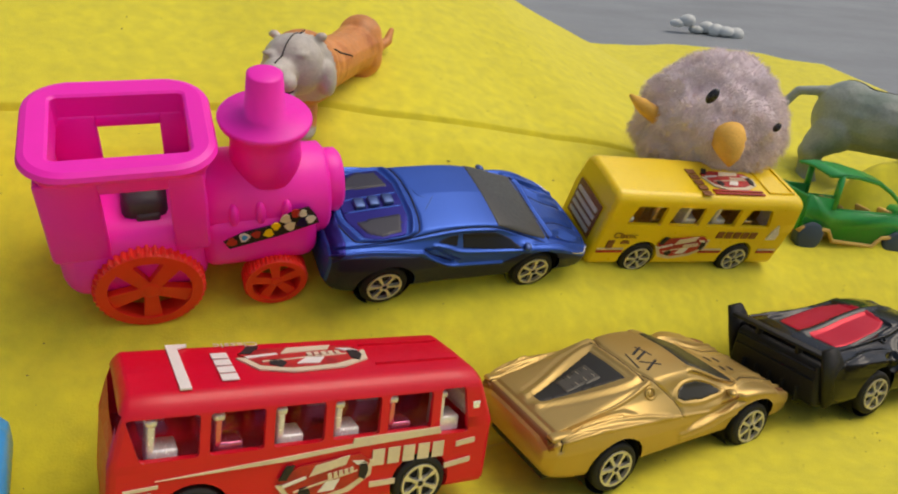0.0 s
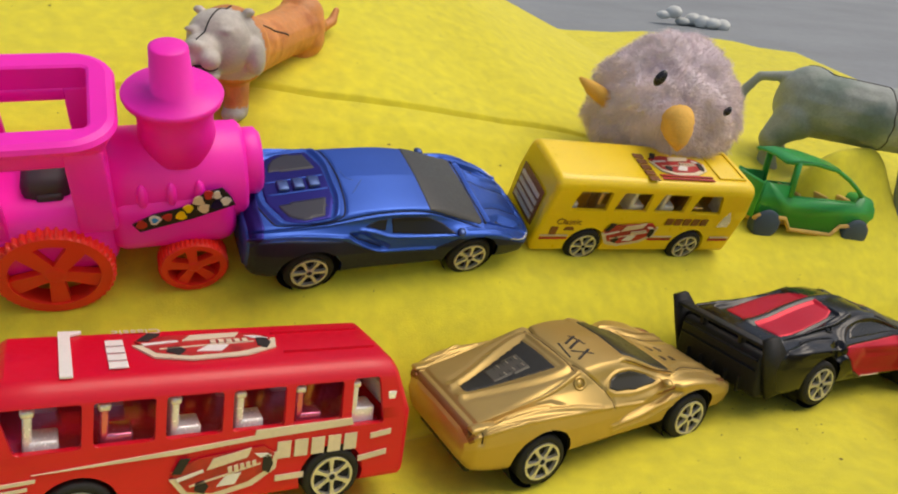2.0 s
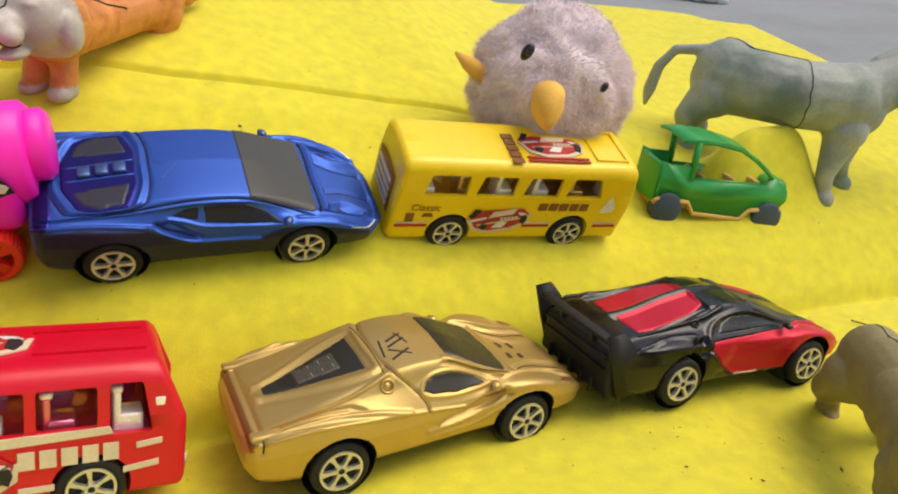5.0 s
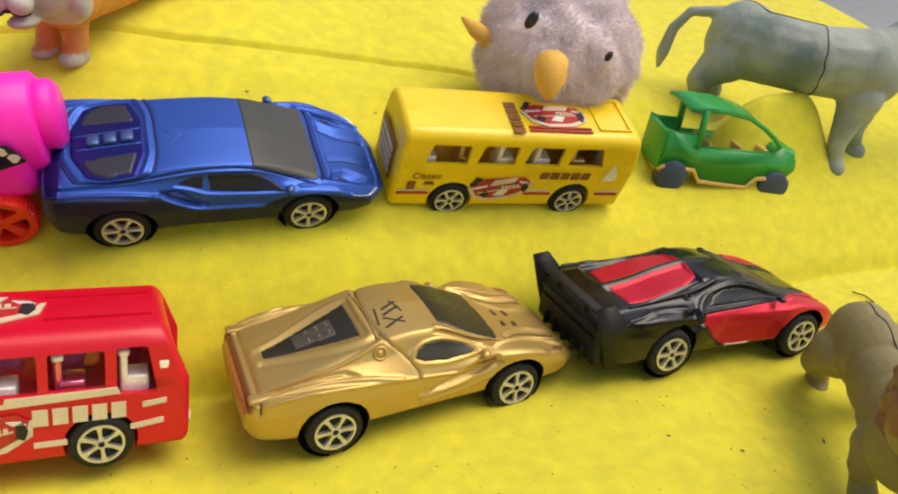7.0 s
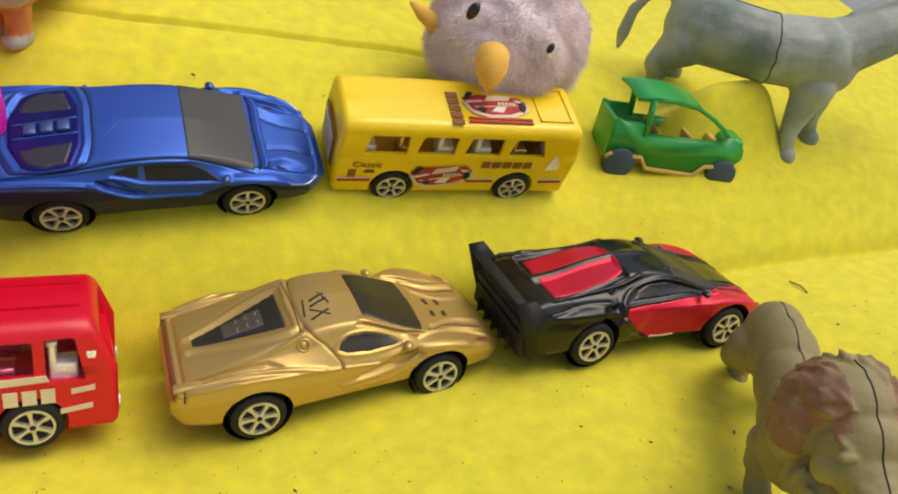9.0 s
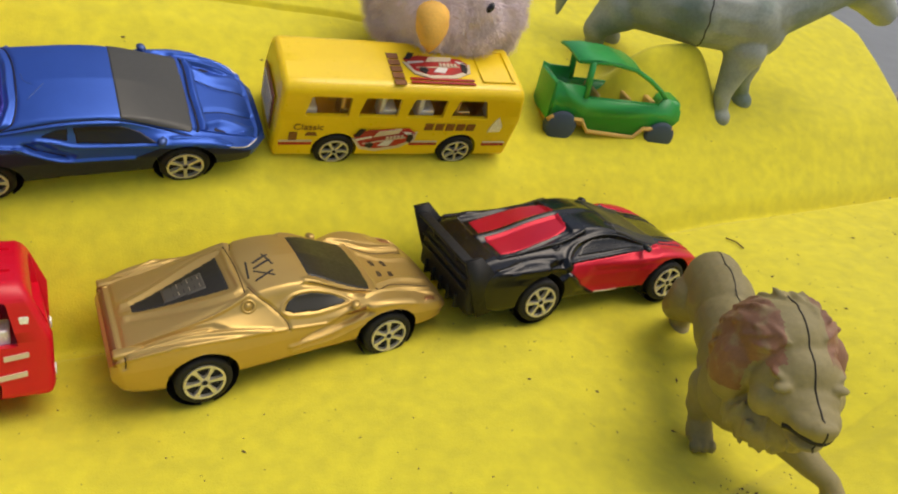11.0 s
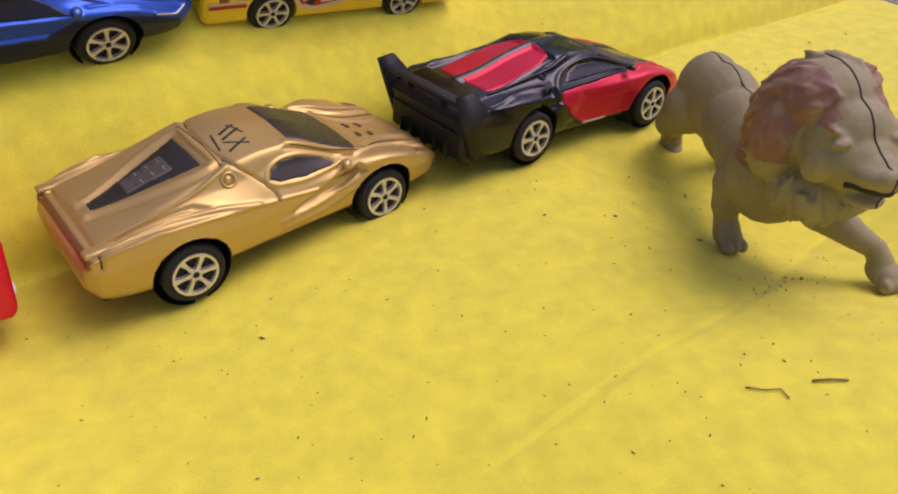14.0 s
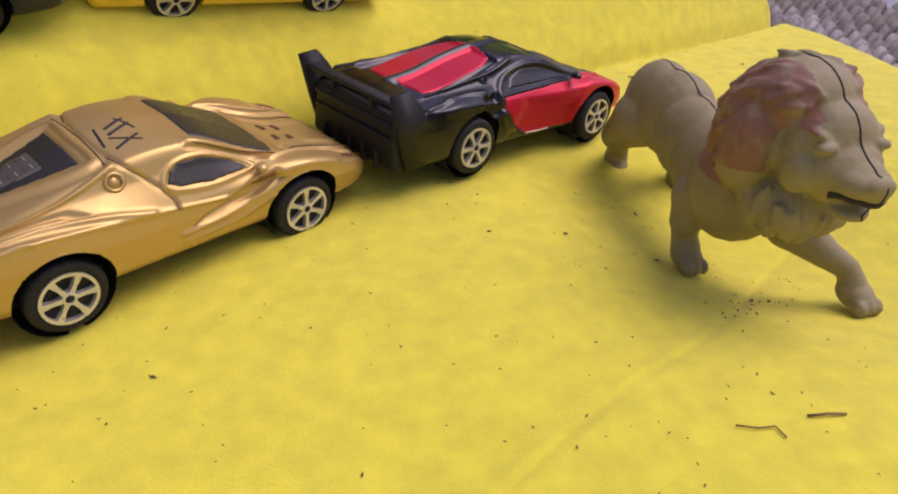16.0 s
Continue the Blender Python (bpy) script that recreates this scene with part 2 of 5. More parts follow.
class Shell:
    """A car body: rows of x, half widths at sill, belt and roof, heights of floor, belt and roof. T runs from 0 (floor) up the near side (y < 0) to 1 (roof) and down to 2.
    ridges: (path, width, height) and mounds: (polygon, softness, height) raise or press the skin on both sides. holes: wheel openings (x, z, radius)."""

    def __init__(self, rows, ridges=(), mounds=(), holes=()):
        self.rows = np.asarray(rows, float)
        self.ridges = [(rounded_path(p), w, d) for p, w, d in ridges]
        self.mounds, self.holes = mounds, holes

    def base(self, X, T):
        ws, wb, wt, z0, zb, zt = (knot_weights(self.rows[:, 0], X) @ self.rows[:, 1:]).T
        ws, wb = ws * 1.04, wb * 1.04
        g, o = zt - zb, np.zeros(len(X))
        near = T <= 1
        t = np.where(near, T, 2 - T) * 7
        ry = np.stack((o, 0.86 * ws, ws, wb, wb * 0.965, wt + (wb - wt) * 0.34, wt, o), 1)
        rz = np.stack((z0, z0, z0 + 0.18 * (zb - z0), z0 + 0.70 * (zb - z0), zb, zb + 0.50 * g, zb + 0.90 * g, zt), 1)
        k = np.clip(t.astype(int), 0, 6)
        B = 0.4 * knot_weights(np.arange(8), t)
        r = np.arange(len(X))
        B[r, k] += 0.6 * (1 - (t - k))
        B[r, k + 1] += 0.6 * (t - k)
        y = np.maximum((B * ry).sum(1), 0) * np.where(near, -1, 1)
        return np.stack((X, y, (B * rz).sum(1)), 1)

    def relief(self, X, T):
        t = np.where(T <= 1, T, 2 - T)
        D = np.zeros(len(X))
        for path, w, d in self.ridges:
            lo, hi = path.min(0) - (3 * w, 3 * w / GIRTH), path.max(0) + (3 * w, 3 * w / GIRTH)
            m = np.nonzero((X > lo[0]) & (X < hi[0]) & (t > lo[1]) & (t < hi[1]))[0]
            if len(m):
                D[m] += d * np.exp(-(near_path(X[m], t[m], path)[0] / w) ** 2)
        for poly, soft, d in self.mounds:
            dist = near_path(X, t, poly, True)[0] * np.where(within(X, t, poly), 1, -1)
            q = np.clip(dist / (2 * soft) + 0.5, 0, 1)
            D += d * q * q * (3 - 2 * q)
        return D

    def points(self, X, T, lift=0.0):
        X, T = np.asarray(X, float), np.asarray(T, float)
        a = self.base(X + 0.0006, T) - self.base(X - 0.0006, T)
        b = self.base(X, np.minimum(T + 0.008, 2)) - self.base(X, np.maximum(T - 0.008, 0))
        n = np.cross(a, b)
        n /= np.maximum(np.linalg.norm(n, axis=1), 1e-12)[:, None]
        return self.base(X, T) + n * (self.relief(X, T) + lift)[:, None], n

    def at(self, x, T):
        return Vector(self.points([x], [T])[0][0])

    def normal(self, x, T):
        return Vector(self.points([x], [T])[1][0])

    def carve(self, P, step_):
        """Draw skin points beside a wheel opening onto its rim; tell which lie in it."""
        inside = np.zeros(len(P), bool)
        for hx, hz, r in self.holes:
            v = P[:, (0, 2)] - (hx, hz)
            d = np.hypot(*v.T)
            side = np.abs(P[:, 1]) > 0.014
            edge = side & (np.abs(d - r) < step_ * 0.6)
            P[edge, 0], P[edge, 2] = hx + v[edge, 0] * r / d[edge], hz + v[edge, 1] * r / d[edge]
            inside |= side & (d < r - step_ * 0.3)
        return inside

    def mesh(self, name, mat, parent, nx=290, nt=240, label=""):
        x0, x1 = self.rows[0][0], self.rows[-1][0]
        xs, ts = np.linspace(x0, x1, nx + 1), np.arange(nt) * 2.0 / nt
        X, T = np.repeat(xs, nt), np.tile(ts, nx + 1)
        P = self.points(X, T)[0]
        gone = self.carve(P, (x1 - x0) / nx * 1.3)
        Fs = []
        for i in range(nx):
            for k in range(nt):
                f = (i * nt + k, (i + 1) * nt + k, (i + 1) * nt + (k + 1) % nt, i * nt + (k + 1) % nt)
                if not (gone[f[0]] or gone[f[1]] or gone[f[2]] or gone[f[3]]):
                    Fs.append(f)
        Fs.append([k for k in range(nt)])
        Fs.append([nx * nt + k for k in range(nt)][::-1])
        return link_mesh(name, P, Fs, mat, parent, label)

    def patch(self, name, corners, mat, parent, off=0.0004, label="", cell=0.0006):
        """A panel of any outline (x, T) that follows the body, a little proud of it, with its rim let into the skin."""
        poly = np.asarray(corners, float)
        lo, hi = poly.min(0), poly.max(0)
        nx, nt = max(2, int((hi[0] - lo[0]) / cell)), max(2, int((hi[1] - lo[1]) * GIRTH / cell))
        gx, gt = np.linspace(lo[0], hi[0], nx + 1), np.linspace(lo[1], hi[1], nt + 1)
        X, T = np.repeat(gx, nt + 1), np.tile(gt, nx + 1)
        d, spot = near_path(X, T, poly, True)
        rim = d < cell * 0.62
        X[rim], T[rim] = spot[rim, 0], spot[rim, 1]
        for cx, ct in poly:
            k = int(np.argmin((X - cx) ** 2 + ((T - ct) * GIRTH) ** 2))
            X[k], T[k], rim[k] = cx, ct, True
        P = self.points(X, T, np.where(rim, -0.0003, off))[0]
        gone = self.carve(P, cell)
        quads = np.array([(i * (nt + 1) + k, (i + 1) * (nt + 1) + k, (i + 1) * (nt + 1) + k + 1, i * (nt + 1) + k + 1) for i in range(nx) for k in range(nt)])
        keep = within(X[quads].mean(1), T[quads].mean(1), poly) & ~gone[quads].any(1)
        return link_mesh(name, P, quads[keep], mat, parent, label)

    def line(self, name, path, mat, parent, r=0.0004, label="", lift=0.0):
        """A thin groove line or bead along points (x, T) of the body."""
        p = rounded_path(path, 9) if len(path) > 2 else np.linspace(path[0], path[1], 12)
        bm = bmesh.new()
        tube(bm, self.points(p[:, 0], p[:, 1], lift)[0], [r] * len(p), 6)
        return part(name, bm, mat, parent, label)


def flat_spoke(bm, r0, r1, w0, w1, ang, y0, y1):
    c, s = math.cos(ang), math.sin(ang)
    vs = []
    for y in (y0, y1):
        for r, w in ((r0, -w0), (r1, -w1), (r1, w1), (r0, w0)):
            vs.append(bm.verts.new((r * c - w * s, y, r * s + w * c)))
    for f in ((0, 1, 2, 3), (7, 6, 5, 4), (0, 4, 5, 1), (1, 5, 6, 2), (2, 6, 7, 3), (3, 7, 4, 0)):
        bm.faces.new([vs[k] for k in f])


def ring_band(bm, r0, r1, y0, y1, n=32):
    rings = [[bm.verts.new((r * math.cos(2 * math.pi * i / n), y, r * math.sin(2 * math.pi * i / n))) for i in range(n)] for r, y in ((r0, y0), (r1, y0), (r1, y1), (r0, y1))]
    for a, b in zip(rings, rings[1:] + rings[:1]):
        for i in range(n):
            bm.faces.new((a[i], a[(i + 1) % n], b[(i + 1) % n], b[i]))


def wheel(parent, x, y, r, width, side, rim_mat=RIM, tyre_mat=RUBBER, spokes=6, turn=0.0):
    """A toy wheel with its outer face at y; side -1 looks to the near side."""
    w = new("wheel")
    w.parent = parent
    w.matrix_local = pose(x, y, r) @ (Matrix.Identity(4) if side < 0 else pose(0, 0, 0, 0, 0, 180)) @ pose(0, 0, 0, 0, turn, 0)
    bm = bmesh.new()
    lathe(bm, [(width, r * 0.80), (width, r * 0.93), (width * 0.85, r), (width * 0.15, r), (0.0004, r * 0.95), (0.0, r * 0.76), (0.0012, r * 0.72), (0.0016, r * 0.3)], 32)
    part("tyre", bm, tyre_mat, w)
    bm = bmesh.new()
    ring_band(bm, r * 0.645, r * 0.73, -0.0004, 0.0018)
    lathe(bm, [(-0.0003, r * 0.10), (-0.0006, r * 0.13), (-0.0004, r * 0.19), (0.0016, r * 0.20)], 18)
    for k in range(spokes):
        ang = 2 * math.pi * k / spokes
        flat_spoke(bm, r * 0.12, r * 0.40, r * 0.070, r * 0.048, ang, -0.0003, 0.0014)
        flat_spoke(bm, r * 0.38, r * 0.67, r * 0.048, r * 0.095, ang, -0.0003, 0.0014)
    part("rim", bm, rim_mat, w, smooth=False)
    bm = bmesh.new()
    lathe(bm, [(-0.0008, r * 0.07), (-0.0005, r * 0.10), (0.0004, r * 0.10)], 14)
    part("hub_cap", bm, tyre_mat, w)
    return w


def frame_of(rear, front, lean, track, r):
    """Pose of a vehicle from its near rear and front hubs and the degrees by which it leans to its near side; track: half width at the hubs."""
    rear, front = Vector(rear), Vector(front)
    f = (front - rear).normalized()
    l = Vector((-f.y, f.x, 0)).normalized()
    up = f.cross(l)
    a = radians(lean)
    up = up * math.cos(a) - l * math.sin(a)
    left = up.cross(f)
    m = Matrix((f, left, up)).transposed()
    return Matrix.Translation(rear - m @ Vector((0, -track, r))) @ m.to_4x4()


def wells(body, parent, axles, r, y, arch=MATT):
    """Cut wheel wells into a body and line them."""
    bm = bmesh.new()
    for x in axles:
        for side in (-1, 1):
            lathe(bm, [(-0.009, r * 1.14), (0.012, r * 1.14)], 30, pose(x, side * y, r * 1.04))
    cut(body, bm, parent)
    for x in axles:
        for side in (-1, 1):
            bm = bmesh.new()
            lathe(bm, [(0, r * 1.12), (0.001, r * 1.12)], 24, pose(x, side * (y - 0.0105), r * 1.04))
            part("wheel_well", bm, arch, parent)


# ---- cloth, floor and stand ----
ANG = radians(24)
CU, SU = math.cos(ANG), math.sin(ANG)


def to_uv(x, y):
    return x * CU + y * SU, -x * SU + y * CU


def to_xy(u, v):
    return u * CU - v * SU, u * SU + v * CU


def step(a, b, x):
    q = min(max((x - a) / (b - a), 0.0), 1.0)
    return q * q * (3 - 2 * q)


def height(u, v):
    """The cloth: a front sheet that falls to a crease, a bank, and a slope behind it with one overlapping fold."""
    front = 0.0605 - 0.155 * (v - 0.02) + 0.13 * max(0.0, 0.12 - u) - 0.05 * max(0.0, u - 0.33) - 0.0205 * math.exp(-((u - 0.375) / 0.07) ** 2 - ((v - 0.095) / 0.085) ** 2)
    top = float(np.interp(u, (-0.2, 0.0, 0.05, 0.10, 0.18, 0.25, 0.36), (0.098, 0.0800, 0.0805, 0.0870, 0.0820, 0.0700, 0.0610)))
    s = 0.74 - 0.85 * min(max(u, 0.0), 0.52)
    back = top + (s * min(v - 0.28, 0.08) + float(np.interp(u, (0.15, 0.30, 0.45, 0.80), (0.42, 0.36, 0.16, 0.16))) * max(0.0, v - 0.36) if v > 0.28 else 0.42 * (v - 0.28))
    q = 1 - (1 - min(max((v - 0.229) / 0.044, 0.0), 1.0)) ** 2.2
    z = front * (1 - q) + back * q
    fold = 0.385 + 0.05 * max(0.0, 0.08 - u) + 0.004 * math.sin(u * 30) - 0.05 * max(0.0, u - 0.15)
    z += (0.0016 * step(fold - 0.0010, fold + 0.0010, v) - 0.0022 * math.exp(-((v - fold + 0.0012) / 0.0011) ** 2)) * step(0.36, 0.28, u)
    z -= 0.0007 * math.exp(-((v - 0.0585 - 0.0012 * math.sin(u * 55) - 0.12 * max(0.0, u - 0.29)) / 0.0018) ** 2) * step(0.15, 0.22, u)
    z -= 0.0012 * step(0.0585, 0.066, v) * step(0.15, 0.22, u) * step(0.10, 0.07, v)
    z -= 0.0062 * math.exp(-((v - 0.2315 - 0.002 * math.sin(u * 17)) / 0.0034) ** 2)
    # a puffed fold behind the little van
    z += 0.042 * math.exp(-((u - 0.480) / (0.044 if u < 0.480 else 0.036)) ** 4 - ((v - 0.302) / (0.016 if v < 0.302 else 0.020)) ** 2)
    x, y = to_xy(u, v)
    z += 0.0022 * noise.noise((x * 9, y * 9, 0.3)) * step(0.0, 0.05, abs(v - 0.29)) + 0.0004 * noise.noise((x * 40, y * 40, 1.7))
    return z


def far_edge(u):
    return float(np.interp(u, (-0.5, 0.1, 0.33, 0.42, 0.51, 0.60, 0.613, 0.70, 0.8), (0.80, 0.74, 0.645, 0.64, 0.644, 0.605, 0.585, 0.548, 0.50)))


def right_edge(v):
    return float(np.interp(v, (-0.4, 0.0, 0.126, 0.19, 0.22, 0.253, 0.30, 0.35, 0.5, 0.7), (0.46, 0.56, 0.634, 0.682, 0.692, 0.678, 0.70, 0.72, 0.72, 0.7)))


def build_cloth():
    # close rows where the cloth is creased, then rows that follow the far hem
    spans = ((-0.36, 0.0, 150), (0.0, 0.05, 28), (0.05, 0.075, 40), (0.075, 0.222, 84), (0.222, 0.242, 30), (0.242, 0.370, 75), (0.370, 0.404, 68), (0.404, 0.42, 9), (0.42, 1.42, 91))
    lines = [p + (q - p) * r / m for p, q, m in spans for r in range(m)]
    n, k = 380, len(lines) - 1
    V, Fs = [], []
    for i in range(n + 1):
        for j in range(k + 1):
            s, v = i / n, lines[j]
            if v > 0.42:
                v = 0.42 + (far_edge(-0.45 + 1.1 * s) - 0.42) * (v - 0.42)
            u = -0.45 + (right_edge(v) + 0.45) * s
            x, y = to_xy(u, v)
            V.append((x, y, height(u, v)))
    for i in range(n):
        for j in range(k):
            a = i * (k + 1) + j
            Fs.append((a, a + k + 1, a + k + 2, a + 1))
    ob = link_mesh("ground_cloth", V, Fs, FELT)
    mod = ob.modifiers.new("thickness", "SOLIDIFY")
    mod.thickness, mod.offset = 0.002, -1
    return tagged(ob, "bright yellow felt cloth laid in folds under the toys", "cloth", kind="structure")


build_cloth()
FLOOR_Z = -0.10
bm = bmesh.new()
bmesh.ops.create_grid(bm, x_segments=40, y_segments=40, size=30)
for v_ in bm.verts:
    v_.co.z = FLOOR_Z + 0.004 * noise.noise(v_.co * 0.7)
tagged(part("floor", bm, CONCRETE), "bare grey concrete floor beyond the cloth", "floor", kind="structure")


def wicker_strand(bm, pts, r):
    tube(bm, pts, [r] * len(pts), 6)


def build_wicker():
    """The woven stand that shows past the cloth's edge."""
    stand = thing("wicker_table", pose(*to_xy(0.60, 0.20), -0.012, 0, 0, 24), "weathered grey wicker table top under the cloth", "wicker table")
    bm = bmesh.new()
    add_box(bm, -0.30, 0.26, -0.45, 0.18, -0.088, 0.008, 0.004)
    add_box(bm, -1.04, -0.30, -0.55, 0.33, -0.088, 0.008, 0.004)
    part("frame", bm, MATT, stand)
    for j in range(53):
        bm = bmesh.new()
        y = -0.30 + j * 0.009
        pts = [(-0.06 + 0.0062 * i, y + 0.0016 * math.sin(i * 0.35 + j), 0.0115 + 0.0042 * math.sin((i * 0.5 + j) * math.pi)) for i in range(52)]
        pts = [(x + 0.0015 * noise.noise((x * 30, y * 50, 2)), yy, z) for x, yy, z in pts]
        wicker_strand(bm, pts, 0.0042)
        part("strand", bm, WICKER, stand)
    return stand


build_wicker()

# ---- sports cars ----
R_CAR = 0.0112
GOLD_ROWS = [(-0.032, .021, .023, .016, .014, .0230, .0260), (-0.028, .025, .0270, .020, .010, .0275, .0290), (-0.012, .029, .0305, .020, .009, .0305, .0325),
             (0.006, .029, .0310, .0200, .009, .0300, .0375), (0.022, .0285, .0300, .0200, .009, .0285, .0420), (0.036, .028, .029, .0200, .009, .0275, .0435),
             (0.050, .0275, .0285, .0195, .009, .0265, .0415), (0.064, .0275, .0290, .0190, .009, .0270, .0345), (0.078, .028, .0310, .0180, .009, .0285, .0280),
             (0.092, .0275, .0300, .0170, .009, .0250, .0240), (0.104, .026, .0275, .0170, .010, .0215, .0210), (0.1105, .021, .0225, .0140, .011, .0165, .0180)]
BLUE_ROWS = [(-0.027, .023, .025, .020, .012, .0285, .0310), (-0.023, .027, .0285, .022, .009, .0310, .0330), (-0.010, .029, .0305, .0225, .008, .0310, .0350),
             (0.008, .029, .0305, .0225, .008, .0290, .0375), (0.026, .028, .029, .0220, .008, .0270, .0395), (0.044, .028, .0285, .0220, .008, .0260, .0395),
             (0.058, .028, .029, .0215, .008, .0260, .0375), (0.072, .028, .030, .0210, .008, .0265, .0325), (0.086, .028, .0300, .021, .008, .0255, .0270),
             (0.100, .027, .0285, .020, .008, .0210, .0220), (0.110, .024, .025, .017, .009, .0165, .0180), (0.118, .015, .016, .010, .010, .0120, .0135)]
BLACK_ROWS = [(-0.033, .027, .028, .022, .008, .0270, .0300), (-0.026, .029, .030, .020, .007, .0290, .0320), (-0.010, .0295, .031, .018, .007, .0290, .0345),
              (0.006, .0285, .030, .017, .007, .0280, .0390), (0.022, .027, .0285, .017, .007, .0270, .0420), (0.036, .0265, .028, .0175, .007, .0260, .0420),
              (0.050, .0265, .0285, .018, .007, .0260, .0385), (0.064, .027, .0295, .018, .007, .0265, .0325), (0.078, .027, .030, .018, .008, .0260, .0285),
              (0.092, .0265, .0285, .018, .009, .0225, .0250), (0.102, .023, .024, .015, .010, .0175, .0200), (0.108, .016, .017, .010, .012, .0140, .0160)]


def car_base(name, rear, front, lean, track, wheelbase, rows, paint, label, ridges=(), mounds=(), r=R_CAR):
    car = thing(name, frame_of(rear, front, lean, track, r), label, "toy car", "toy sports cars")
    shell = Shell(rows, ridges, mounds, [(x, r * 1.06, r * 1.25) for x in (0.0, wheelbase)])
    shell.mesh("body", paint, car)
    for x in (0.0, wheelbase):
        for side in (-1, 1):
            wheel(car, x, side * track, r, 0.0085, side, turn=37 * x * 10)
            cup(car, x, side, track - 0.0022, r * 1.06, r * 1.25)
    bm = bmesh.new()
    add_box(bm, rows[1][0], rows[-2][0], -0.02, 0.02, 0.006, 0.011, 0.001)
    part("chassis", bm, MATT, car)
    return car, shell


def cup(parent, x, side, y, z, r, deep=0.012, n=36):
    """The open black cup of a wheel well, its mouth at y."""
    bm = bmesh.new()
    rings = [[bm.verts.new((x + q * math.cos(2 * math.pi * i / n), side * yy, z + q * math.sin(2 * math.pi * i / n))) for i in range(n)] for yy, q in ((y, r), (y - deep, r), (y - deep, r * 0.3))]
    for a, b in zip(rings, rings[1:]):
        for i in range(n):
            bm.faces.new((a[i], a[(i + 1) % n], b[(i + 1) % n], b[i]))
    bm.faces.new(rings[-1])
    part("wheel_well", bm, MATT, parent)


def both(fn, name, path, *a, **k):
    """The same panel or groove on the near and the far side."""
    fn(name, path, *a, **k)
    fn(name, [(x, 2 - T) for x, T in path], *a, **k)


def mirror_pair(parent, x, y, z, mat):
    for side in (-1, 1):
        bm = bmesh.new()
        blob(bm, (x, side * y, z), (0.0020, 0.0026, 0.0015), pose(0, 0, 0, 0, 0, side * 25))
        tube(bm, [(x + 0.001, side * (y - 0.0035), z - 0.0012), (x, side * y, z)], [0.0009, 0.0008], 8)
        part("side_mirror", bm, mat, parent)


def cap_ring(s, car, x, T, r, mat):
    """A round filler cap moulded on both flanks."""
    for q in (T, 2 - T):
        bm = bmesh.new()
        ring_band(bm, r * 0.68, r, -0.0005, 0.0006, 22)
        lathe(bm, [(-0.0004, r * 0.66), (0.0002, r * 0.6)], 18)
        turn = Vector((0, 1, 0)).rotation_difference(s.normal(x, q)).to_matrix().to_4x4()
        bmesh.ops.transform(bm, matrix=Matrix.Translation(s.at(x, q)) @ turn, verts=bm.verts)
        part("fuel_cap", bm, mat, car)


GOLD_WINDOW = [(0.0340, 0.665), (0.0375, 0.640), (0.0480, 0.630), (0.0590, 0.655), (0.0615, 0.680), (0.0560, 0.735), (0.0470, 0.765), (0.0400, 0.755), (0.0360, 0.715)]


